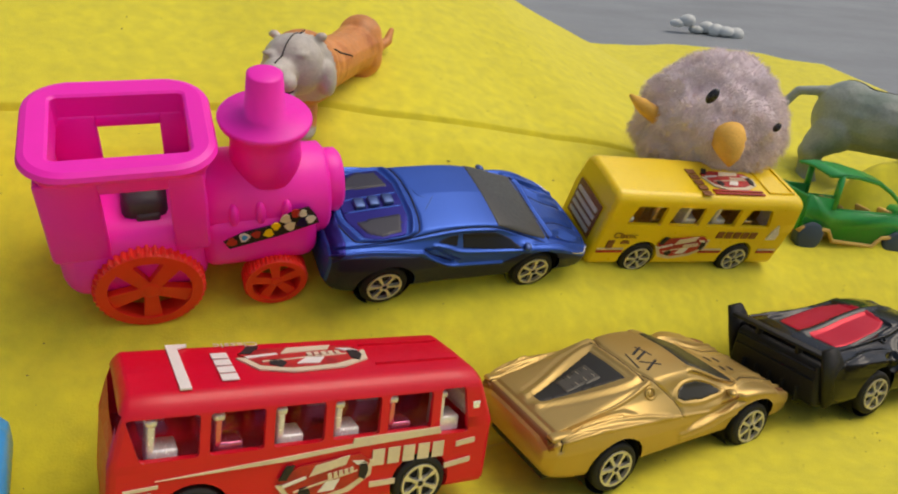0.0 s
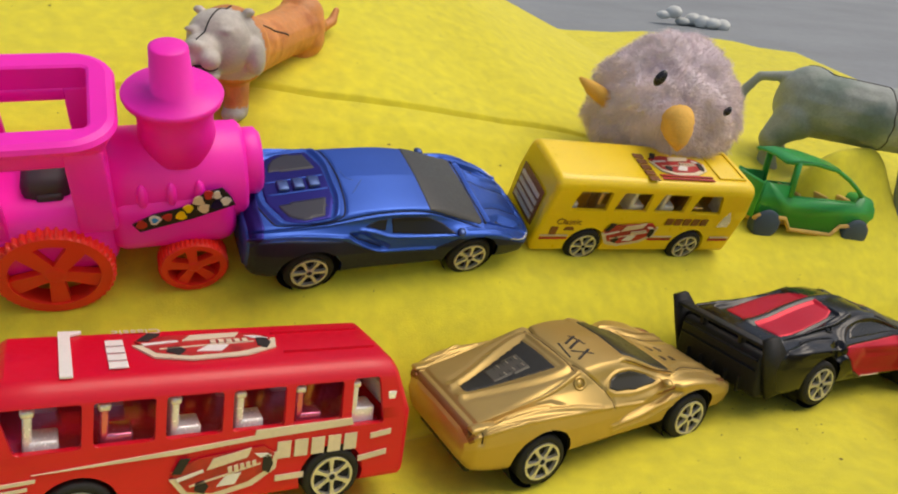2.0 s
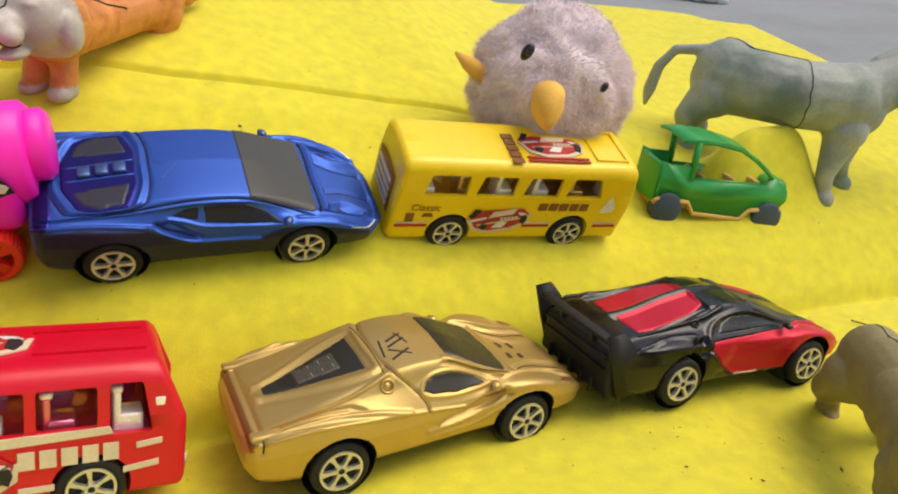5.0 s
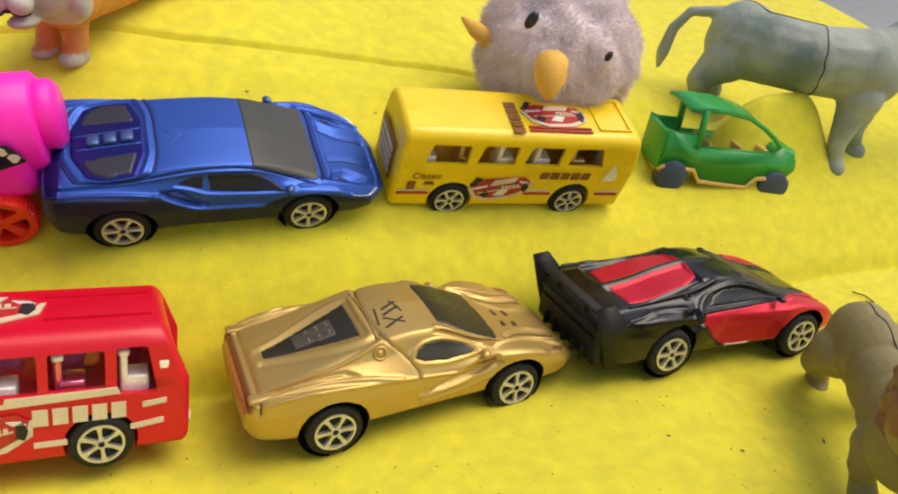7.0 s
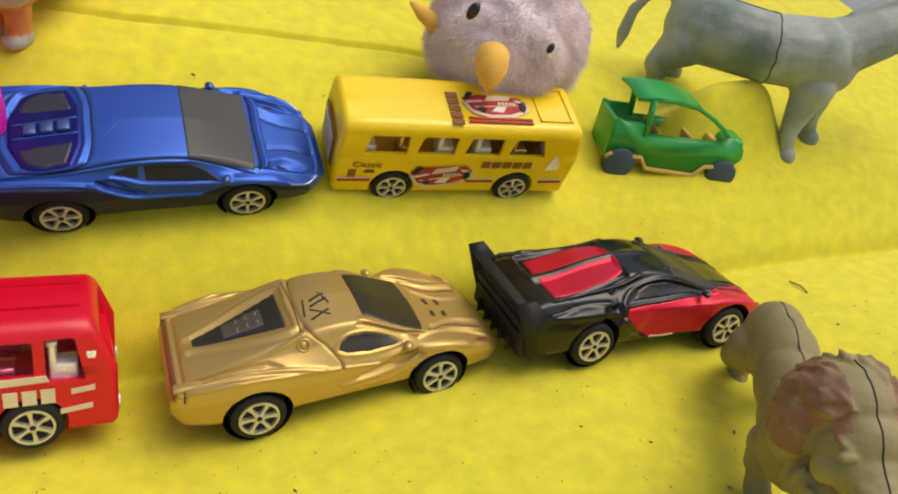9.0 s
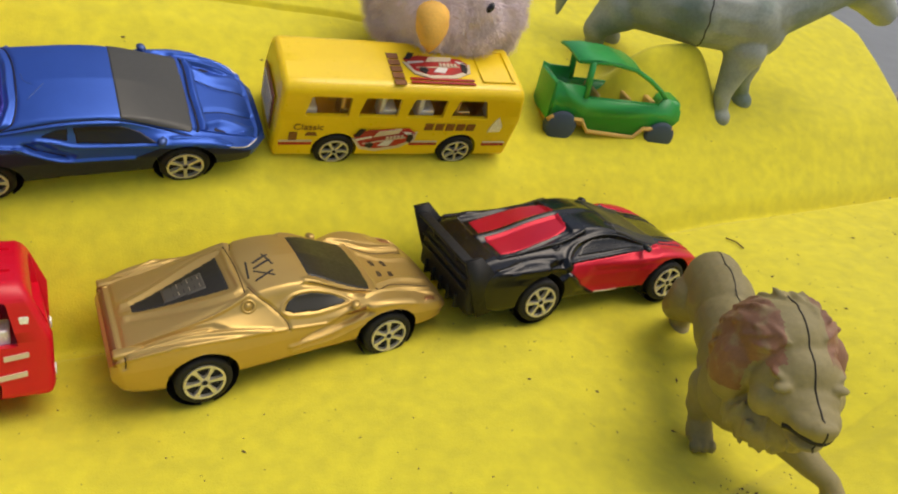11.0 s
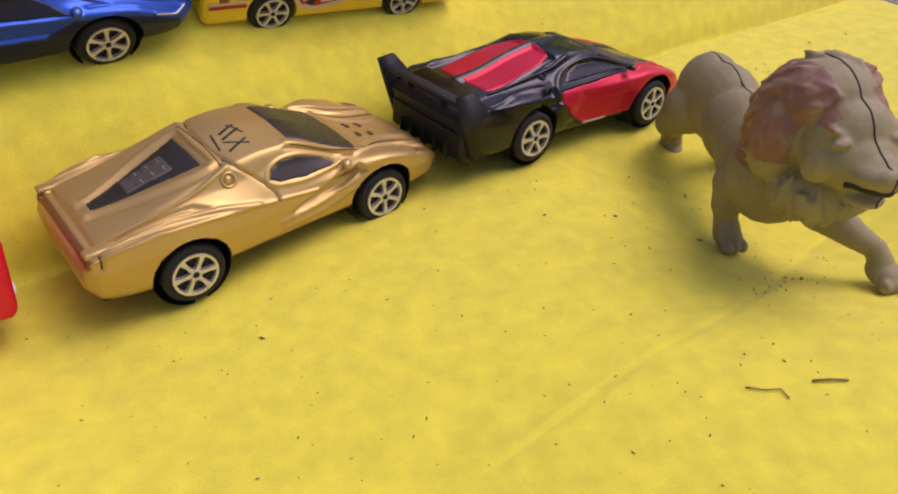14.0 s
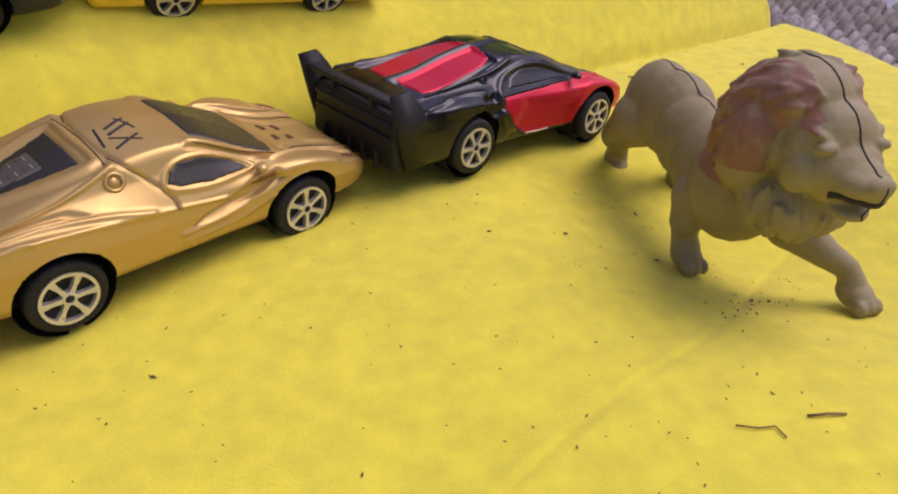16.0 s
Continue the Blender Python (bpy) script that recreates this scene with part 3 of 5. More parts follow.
def gold_car():
    ring = [(x + (x - 0.047) * 0.10, T + (T - 0.695) * 0.16) for x, T in GOLD_WINDOW]
    ridges = [([(-.0285, .615), (-.016, .652), (.000, .650), (.016, .605), (.027, .570)], .0012, .0010),
              ([(-.0290, .560), (-.008, .580), (.016, .568), (.036, .545), (.050, .525)], .0013, .0007),
              ([(-.0260, .600), (-.019, .625), (-.011, .600), (-.005, .572)], .0008, .0006),
              ([(-.014, .715), (-.004, .700), (.004, .672)], .0008, .0008), ([(-.017, .690), (-.008, .682), (-.001, .664)], .0007, .0007),
              ([(-.027, .780), (-.012, .770), (.004, .780), (.021, .850)], .0013, .0009),
              ([(.035, .365), (.050, .390), (.062, .440), (.0695, .530)], .0009, .0010), ([(.036, .325), (.054, .345), (.067, .410)], .0010, .0007),
              ([(.0225, .900), (.0255, .800), (.0290, .720), (.0345, .600), (.0350, .530)], .0006, -.0008),
              (ring + ring[:1], .0009, .0008), ([(-.0235, .972), (.0185, .890), (.0188, 1.0)], .0010, .0009), ([(-.0215, .955), (.0205, .872), (.0212, 1.0)], .0008, -.0006),
              ([(.0450, .865), (.0560, .830), (.0740, .800), (.0775, .880), (.0780, 1.0)], .0010, .0009), ([(.0440, .835), (.0560, .800), (.0720, .760)], .0009, -.0007),
              ([(.0780, .800), (.0880, .850), (.1040, .840)], .0014, .0012), ([(.0800, .890), (.0920, .930), (.1060, .920)], .0011, .0009),
              ([(.0700, .690), (.0820, .745), (.0960, .745), (.1050, .690)], .0012, .0010), ([(.0830, .790), (.0960, .800), (.1060, .770)], .0008, -.0007),
              ([(-.0270, .480), (-.0262, .600), (-.0265, .800), (-.0265, 1.0)], .0008, -.0008), ([(.0960, .580), (.1040, .600), (.1060, .680)], .0008, -.0009)]
    mounds = [([(-.024, .665), (-.004, .665), (.012, .630), (.006, .705), (-.008, .745), (-.023, .740)], .0012, -.0010), ([(.040, .385), (.058, .415), (.0705, .510), (.0685, .585), (.0600, .570), (.0500, .470)], .0020, -.0026),
              ([(.064, .560), (.092, .560), (.096, .720), (.080, .770), (.066, .700)], .0045, .0015), ([(-.020, .970), (.016, .915), (.016, 1.10), (-.020, 1.03)], .0008, -.0006)]
    car, s = car_base("gold_toy_car", (.078, .227, .049), (.148, .263, .045), -4, 0.031, 0.0788, GOLD_ROWS, GOLD,
                      "metallic gold plastic toy sports car with dark windows", ridges, mounds)
    s.patch("windscreen", [(0.047, 0.885), (0.057, 0.860), (0.0735, 0.832), (0.0755, 0.90), (0.0760, 1.0), (0.0755, 1.10), (0.0735, 1.168), (0.057, 1.14), (0.047, 1.115)], DARK_GLASS, car)
    both(s.patch, "side_window", GOLD_WINDOW, DARK_GLASS, car)
    s.patch("engine_cover", [(-0.0205, 0.980), (0.016, 0.912), (0.016, 1.088), (-0.0205, 1.020)], DARK_GLASS, car)
    s.patch("cover_plate", [(-0.0085, 0.968), (-0.0060, 0.962), (0.0085, 0.955), (0.0085, 1.045), (-0.0060, 1.038), (-0.0085, 1.032)], GREY_TRIM, car, 0.0008)
    for k in range(6):
        for q in (0.968, 1.008):
            s.patch("cover_slot", [(-0.0045 + k * 0.0021, q), (-0.0036 + k * 0.0021, q), (-0.0036 + k * 0.0021, q + 0.026), (-0.0045 + k * 0.0021, q + 0.026)], CREAM if k % 2 else SEAM, car, 0.0011, cell=0.0004)
    both(s.line, "door_seam", [(0.0225, 0.90), (0.0255, 0.80), (0.029, 0.72), (0.0345, 0.60), (0.035, 0.53)], BROWN_SEAM, car, 0.00028)
    s.line("cover_groove", [(0.0205, 0.872), (0.0212, 1.0), (0.0205, 1.128)], BROWN_SEAM, car, 0.00028)
    both(s.line, "screen_seam", [(0.0460, 0.850), (0.0560, 0.815), (0.0740, 0.785)], BROWN_SEAM, car, 0.00024)
    both(s.line, "bonnet_seam", [(0.0765, 0.83), (0.086, 0.885), (0.105, 0.875)], BROWN_SEAM, car, 0.00028)
    both(s.patch, "side_scoop", [(0.0595, 0.520), (0.0680, 0.545), (0.0690, 0.600), (0.0625, 0.590)], BROWN, car, 0.0003)
    for a in (0.083, 0.089):
        both(s.patch, "bonnet_vent", [(a, 0.940), (a + 0.0030, 0.943), (a + 0.0034, 0.985), (a + 0.0006, 0.985)], BROWN_SEAM, car, 0.0003)
    both(s.patch, "headlight", [(0.0965, 0.60), (0.1035, 0.60), (0.1040, 0.66), (0.0985, 0.665)], BROWN, car)
    both(s.line, "tail_seam", [(-0.0268, 0.48), (-0.0262, 0.60), (-0.0266, 0.76)], BROWN_SEAM, car, 0.00035)
    s.patch("tail_panel", [(-0.0310, 0.52), (-0.0285, 0.52), (-0.0280, 0.80), (-0.0280, 1.20), (-0.0285, 1.48), (-0.0310, 1.48)], BROWN, car, 0.0003)
    cap_ring(s, car, 0.0205, 0.760, 0.0029, GOLD)
    for side in (-1, 1):
        for z in (0.0262, 0.0215):
            bm = bmesh.new()
            lathe(bm, [(0, 0.0020), (0.0008, 0.0016)], 14, pose(-0.0296, side * 0.0225, z, 0, 0, 90))
            part("tail_light", bm, BROWN, car, "small raised brownish tail light")
        for z in (0.0135, 0.0165):
            bm = bmesh.new()
            blob(bm, (-0.0290, side * 0.018, z), (0.0013, 0.0013, 0.0013))
            part("exhaust_pipe", bm, RIM, car)
        bm = bmesh.new()
        add_box(bm, -0.0305, -0.0190, side * 0.0242 - 0.0026, side * 0.0242 + 0.0026, 0.0286, 0.0302, 0.0007, None, (0.9, 0.8))
        part("tail_fin", bm, GOLD, car)
    mirror_pair(car, 0.0635, 0.0290, 0.0310, GOLD)
    # dark printed badge on the roof
    for pts, r in (([(0.0262, 0.905), (0.0345, 0.935)], .0008), ([(0.0345, 0.910), (0.0270, 0.950)], .0007), ([(0.0275, 0.960), (0.0352, 0.985)], .0009), ([(0.0280, 0.985), (0.0350, 1.010)], .0009), ([(0.0355, 0.960), (0.0330, 1.020)], .0006),
                   ([(0.0240, 0.925), (0.0256, 1.000)], .0006)):
        s.line("roof_badge", pts, SEAM, car, r, lift=-r * 0.6)
    return car


def blue_car():
    hatch = [(-0.0180, 0.945), (-0.0120, 0.860), (-0.0030, 0.820), (0.0085, 0.835), (0.0135, 0.925), (0.0135, 1.0)]
    ridges = [([(-.0235, .745), (.000, .770), (.020, .805), (.036, .828), (.052, .822), (.066, .760), (.082, .670)], .0008, -.0007), ([(-.0235, .720), (.000, .742), (.020, .775), (.036, .800), (.052, .796)], .0010, .0007),
              ([(-.0255, .585), (-.012, .625), (.004, .625), (.0140, .605)], .0014, .0014),
              ([(.0215, .660), (.0270, .640), (.0345, .598), (.050, .582), (.0700, .572)], .0012, .0010),
              ([(.0140, .610), (.0185, .560), (.0260, .470), (.0310, .436), (.0420, .428), (.0570, .425)], .0011, .0011), ([(.0170, .640), (.0225, .560), (.0310, .460)], .0009, -.0009),
              (hatch, .0010, .0010), ([(-.0205, .945), (-.0140, .845), (-.0030, .797), (.0100, .812), (.0160, .915), (.0160, 1.0)], .0008, -.0006),
              ([(.0845, .800), (.0860, .880), (.0855, 1.0)], .0010, -.0010), ([(.0870, .800), (.0885, .880), (.0880, 1.0)], .0009, .0007),
              ([(.0860, .800), (.0960, .775), (.1070, .720), (.1120, .640)], .0011, .0010), ([(.0900, .880), (.0990, .900), (.1110, .860)], .0010, .0010), ([(.0900, .930), (.1000, .945), (.1130, .930)], .0009, -.0008),
              ([(.0980, .560), (.1060, .570), (.1120, .640), (.1140, .800), (.1145, 1.0)], .0010, .0009), ([(.0740, .640), (.0860, .640), (.0980, .600)], .0012, .0008)]
    mounds = [([(.0165, .635), (.0225, .645), (.0345, .500), (.0335, .450), (.0270, .470)], .0013, -.0016), (hatch[:-1] + [(0.0135, 1.05), (-0.0180, 1.05)], .0007, -.0009),
              ([(.0900, .820), (.1000, .800), (.1060, .850), (.0960, .885), (.0900, .870)], .0016, -.0014), ([(.066, .540), (.094, .540), (.094, .640), (.068, .640)], .0040, .0009)]
    car, s = car_base("blue_toy_car", (-.021, .287, .095), (.050, .320, .090), 20, 0.030, 0.0785, BLUE_ROWS, BLUE,
                      "metallic blue plastic toy sports car with grey windscreen", ridges, mounds)
    s.patch("windscreen", [(0.0535, 0.840), (0.0680, 0.775), (0.0820, 0.715), (0.0832, 0.80), (0.0838, 1.0), (0.0832, 1.20), (0.0820, 1.285), (0.0680, 1.225), (0.0535, 1.160)], GLASS, car)
    both(s.patch, "side_window", [(0.0355, 0.625), (0.0500, 0.603), (0.0680, 0.592), (0.0610, 0.700), (0.0530, 0.765), (0.0420, 0.775), (0.0350, 0.765)], BLUE_GLASS, car)
    both(s.patch, "quarter_window", [(0.0225, 0.690), (0.0330, 0.640), (0.0335, 0.758), (0.0290, 0.750)], BLUE_GLASS, car)
    # shade of the lower flanks, painted on as a darker panel below the crease
    both(s.patch, "lower_side", [(-0.0262, 0.150), (0.1090, 0.150), (0.1090, 0.470), (0.0980, 0.520), (0.0680, 0.540), (0.0570, 0.418), (0.0420, 0.420), (0.0305, 0.428), (0.0135, 0.588), (-0.0100, 0.602), (-0.0262, 0.545)], BLUE_SHADE, car, 0.0003, "dark matt blue lower side")
    both(s.line, "roof_seam", [(-.0235, .745), (.000, .770), (.020, .805), (.036, .828), (.052, .822), (.066, .760), (.082, .670)], NAVY, car, 0.0004)
    both(s.line, "intake_seam", [(.0170, .640), (.0225, .560), (.0310, .460)], NAVY, car, 0.0005)
    s.patch("engine_cover", [(-0.0165, 0.950), (-0.0110, 0.870), (-0.0030, 0.835), (0.0075, 0.848), (0.0120, 0.930), (0.0120, 1.070), (0.0075, 1.152), (-0.0030, 1.165), (-0.0110, 1.130), (-0.0165, 1.050)], PURPLE, car, 0.0003)
    both(s.patch, "dark_cover_pane", [(-0.0130, 0.940), (-0.0090, 0.880), (-0.0030, 0.855), (0.0062, 0.865), (0.0095, 0.945)], PANE, car, 0.0007)
    s.line("cover_seam", [(-.0205, .945), (-.0140, .845), (-.0030, .797), (.0100, .812), (.0160, .915), (.0160, 1.085), (.0100, 1.188), (-.0030, 1.203), (-.0140, 1.155), (-.0205, 1.055)], NAVY, car, 0.0004)
    for k in range(3):
        x = -0.0100 + k * 0.0066
        bm = bmesh.new()
        p = s.at(x + 0.0026, 1.0)
        add_box(bm, x, x + 0.0052, -0.0032, 0.0032, p.z - 0.0008, p.z + 0.0019, 0.0008)
        part("engine_cylinder", bm, STEEL_BLUE, car)
    s.line("cover_bar", [(-0.0150, 0.975), (0.0110, 0.972)], BLUE, car, 0.0006)
    s.line("cover_bar", [(-0.0150, 1.025), (0.0110, 1.028)], BLUE, car, 0.0006)
    both(s.line, "screen_edge", [(0.0845, 0.75), (0.0862, 0.88), (0.0857, 1.0)], NAVY, car, 0.0006)
    both(s.patch, "bonnet_vent", [(0.0925, 0.855), (0.0985, 0.840), (0.0995, 0.862), (0.0940, 0.878)], NAVY, car)
    both(s.line, "bonnet_seam", [(0.0900, 0.930), (0.1000, 0.945), (0.1130, 0.930)], NAVY, car, 0.0003)
    both(s.line, "headlight", [(0.098, 0.55), (0.106, 0.56), (0.1115, 0.63)], CHROME, car, 0.0004)
    s.patch("tail_panel", [(-0.0262, 0.46), (-0.0205, 0.60), (-0.0195, 0.80), (-0.0195, 1.20), (-0.0205, 1.40), (-0.0262, 1.54)], PURPLE, car)
    mirror_pair(car, 0.0690, 0.0300, 0.0290, STEEL_BLUE)
    s.line("roof_scratch", [(0.0205, 0.935), (0.0270, 0.985)], STEEL_BLUE, car, 0.00018)
    s.line("roof_scratch", [(0.0190, 1.030), (0.0200, 1.000), (0.0230, 0.985)], STEEL_BLUE, car, 0.00012)
    return car


def black_car():
    arch = [(.0320, .270), (.0200, .380), (.0130, .520), (.0150, .640), (.0240, .735), (.0400, .795), (.0560, .770), (.0700, .690)]
    ridges = [(arch, .0016, .0013), ([(.0160, .600), (.0400, .628), (.0600, .668), (.0800, .735), (.0960, .760)], .0010, .0009),
              ([(-.0220, 1.0), (.0000, 1.0), (.0240, 1.0), (.0440, 1.0)], .0012, .0007), ([(-.0200, .790), (.0000, .765), (.0140, .770), (.0260, .830)], .0013, .0013),
              ([(.0440, .900), (.0720, .880), (.0980, .880)], .0010, .0009),
              ([(.0780, .800), (.0900, .830), (.1020, .810)], .0009, -.0009), ([(-.0250, .600), (-.0080, .660), (.0060, .640)], .0013, .0010)]
    mounds = [([(-.0210, .800), (.0040, .780), (.0200, .840), (.0200, .980), (-.0220, .980)], .0010, -.0016), ([(.0030, .600), (.0120, .625), (.0150, .500), (.0080, .380), (.0020, .420)], .0016, -.0022),
              ([(.0230, .300), (.0600, .280), (.0620, .480), (.0300, .540)], .0045, -.0012), ([(-.0160, .540), (.0120, .540), (.0100, .650), (-.0140, .660)], .0040, .0012), ([(.066, .550), (.096, .550), (.096, .700), (.070, .700)], .0040, .0014)]
    car, s = car_base("black_toy_car", (.218, .288, .048), (.289, .319, .040), -7, 0.031, 0.0779, BLACK_ROWS, BLACK,
                      "glossy black and crimson toy race car with a big rear wing", ridges, mounds)
    s.patch("windscreen", [(0.046, 0.83), (0.060, 0.79), (0.073, 0.76), (0.0745, 0.88), (0.0745, 1.12), (0.073, 1.24), (0.060, 1.21), (0.046, 1.17)], DARK_GLASS, car)
    both(s.patch, "side_window", [(0.0200, 0.630), (0.0400, 0.650), (0.0600, 0.690), (0.0540, 0.735), (0.0420, 0.765), (0.0310, 0.745), (0.0240, 0.700)], BLACK_GLASS, car)
    both(s.patch, "front_side", [(.0165, .590), (.0150, .500), (.0225, .370), (.0340, .270), (.0620, .262), (.1000, .300), (.1055, .430), (.1060, .660), (.1000, .770), (.0880, .775), (.0750, .735), (.0600, .655), (.0400, .617)], CRIMSON, car, 0.0004, "crimson metallic door and front wing")
    both(s.patch, "bonnet_stripe", [(.0760, .820), (.0900, .850), (.1030, .830), (.1040, .862), (.0900, .880), (.0760, .850)], CRIMSON, car, 0.0004)
    both(s.patch, "engine_panel", [(-.0180, .870), (-.0040, .838), (.0080, .838), (.0200, .890), (.0220, .986), (-.0190, .988)], CRIMSON, car, 0.0004, "crimson engine bay panel")
    both(s.line, "sill_line", [(0.0330, 0.285), (0.0400, 0.268), (0.0480, 0.265)], CREAM, car, 0.0004, lift=0.0004)
    both(s.line, "bonnet_seam", [(.0780, .905), (.0900, .915), (.1020, .905)], SEAM, car, 0.0005)
    cap_ring(s, car, 0.0100, 0.735, 0.0022, BLACK)
    mirror_pair(car, 0.0600, 0.0290, 0.0320, BLACK)
    for side in (-1, 1):
        bm = bmesh.new()
        blob(bm, (0.1035, side * 0.0225, 0.0150), (0.0016, 0.0020, 0.0034))
        part("fog_lamp", bm, BROWN, car, "brownish front lamp")
    # rear: tall flat tail panel and wing with upright end plates
    bm = bmesh.new()
    add_box(bm, -0.0375, -0.0290, -0.027, 0.027, 0.0060, 0.0275, 0.0025, None, (0.9, 0.94), 3)
    part("rear_bumper", bm, MATT, car)
    for z in (0.0185, 0.0235):
        bm = bmesh.new()
        add_box(bm, -0.0388, -0.0360, -0.0235, 0.0235, z, z + 0.0012, 0.0004)
        part("tail_bar", bm, MATT, car)
    for k in range(5):
        bm = bmesh.new()
        add_box(bm, -0.0390, -0.0350, -0.0172 + k * 0.0083, -0.0160 + k * 0.0083, 0.0055, 0.0130, 0.0004)
        part("diffuser_fin", bm, MATT, car)
    bm = bmesh.new()
    add_box(bm, -0.0400, -0.0345, -0.0295, 0.0295, 0.0318, 0.0336, 0.0006)
    part("wing", bm, MATT, car)
    for side in (-1, 1):
        bm = bmesh.new()
        rim = [(-0.0425, 0.0368), (-0.0345, 0.0380), (-0.0300, 0.0330), (-0.0235, 0.0250), (-0.0205, 0.0110), (-0.0330, 0.0070), (-0.0375, 0.0200)]
        faces = [[bm.verts.new((x, side * (0.0285 + d), z)) for x, z in rim] for d in (-0.0010, 0.0012)]
        for f in faces:
            bm.faces.new(f)
        for k in range(len(rim)):
            bm.faces.new((faces[0][k - 1], faces[0][k], faces[1][k], faces[1][k - 1]))
        part("end_plate", bm, MATT, car)
        bm = bmesh.new()
        add_box(bm, -0.0385, -0.0345, side * 0.012 - 0.001, side * 0.012 + 0.001, 0.0280, 0.0330, 0.0004)
        part("wing_strut", bm, MATT, car)
    return car


gold_car()
blue_car()
black_car()


# ---- buses ----
def print_bars(parent, name, x0, z, y, w, h, n, mat, m=None, gap=0.22, slant=0.0):
    """A row of plain blocks where a brand word is printed, on the plane y, or placed by m."""
    bw = w / n
    for k in range(n):
        bm = bmesh.new()
        add_box(bm, 0, bw * (1 - gap), -0.0002, 0.0002, 0, h)
        place = (m or pose(x0, y, z)) @ pose(k * bw, 0, 0)
        bmesh.ops.transform(bm, matrix=place, verts=bm.verts)
        part(name, bm, mat, parent, smooth=False)


def decal(parent, name, pts, place, mat, t=0.0003):
    """A flat print of the outline pts (x, z) with a hair of thickness."""
    bm = bmesh.new()
    a = [bm.verts.new((x, -t, z)) for x, z in pts]
    b = [bm.verts.new((x, t, z)) for x, z in pts]
    bm.faces.new(a)
    bm.faces.new(b[::-1])
    for i in range(len(pts)):
        k = (i + 1) % len(pts)
        bm.faces.new((a[i], b[i], b[k], a[k]))
    bmesh.ops.transform(bm, matrix=place, verts=bm.verts)
    return part(name, bm, mat, parent, smooth=False)


def race_car_print(parent, place, k, mat=None):
    """The printed racing car: red hull, cream deck and wing, dark wheels, white flashes."""
    sc = place @ Matrix.Diagonal((k, 1, k, 1))
    decal(parent, "print_shadow", [(-1.05, .1), (-.8, -.38), (-.3, -.55), (.5, -.5), (1.0, -.25), (1.08, .12), (.2, .0)], sc @ pose(0, -.0001, 0), CREAM)
    decal(parent, "print_hull", [(-1, .25), (-.75, -.25), (-.3, -.42), (.4, -.38), (.85, -.2), (1, .1), (.8, .32), (.2, .36), (-.5, .40)], sc @ pose(0, -.0003, 0), mat or REDPRINT)
    for name, pts, mt in (("print_deck", [(-.35, .12), (.45, .18), (.55, .36), (-.2, .34)], CREAM), ("print_flash", [(-.2, -.30), (.15, -.34), (.3, -.12), (.0, -.10)], WHITE),
                          ("print_wheel", [(.72, -.2), (.85, -.3), (.95, -.1), (.9, .15), (.76, .1)], SEAM), ("print_wheel", [(-.62, -.26), (-.45, -.38), (-.34, -.24), (-.42, -.08), (-.58, -.10)], SEAM),
                          ("print_wing", [(-.98, .22), (-.82, .18), (-.62, .46), (-.80, .50)], SEAM), ("print_flash", [(-.9, .02), (-.4, .10), (-.42, .16), (-.92, .10)], WHITE),
                          ("print_flash", [(.60, .22), (.86, .16), (.95, .06), (.70, .10)], WHITE), ("print_stripe", [(-.7, -.16), (.7, -.05), (.7, -.02), (-.7, -.12)], CREAM)):
        decal(parent, name, pts, sc @ pose(0, -.0006, 0), mt)
    for q in range(5):
        x = .05 + q * .12
        decal(parent, "print_block", [(x, -.05), (x + .08, -.04), (x + .08, .08), (x, .07)], sc @ pose(0, -.0009, 0), CREAM)


def cut(body, bm, parent):
    """Take the closed form bm out of a body."""
    me = bpy.data.meshes.new("cut")
    bmesh.ops.recalc_face_normals(bm, faces=bm.faces)
    bm.to_mesh(me)
    bm.free()
    cutter = bpy.data.objects.new("cut", me)
    scene.collection.objects.link(cutter)
    cutter.parent = parent
    mod = body.modifiers.new("cut", "BOOLEAN")
    mod.operation, mod.object, mod.solver = "DIFFERENCE", cutter, "EXACT"
    bpy.context.view_layer.update()
    done = bpy.data.meshes.new_from_object(body.evaluated_get(bpy.context.evaluated_depsgraph_get()))
    body.modifiers.clear()
    body.data = done
    bpy.data.objects.remove(cutter)


def soft_outline(pts, r, n=4):
    """A polygon with its corners rounded off."""
    out = []
    pts = [Vector(p) for p in pts]
    for a, b, c in zip(pts[-1:] + pts[:-1], pts, pts[1:] + pts[:1]):
        p, q = b + (a - b).normalized() * min(r, 0.45 * (a - b).length), b + (c - b).normalized() * min(r, 0.45 * (c - b).length)
        out += [(p * (1 - k / n) + b * (k / n)) * (1 - k / n) + (b * (1 - k / n) + q * (k / n)) * (k / n) for k in range(n + 1)]
    return out


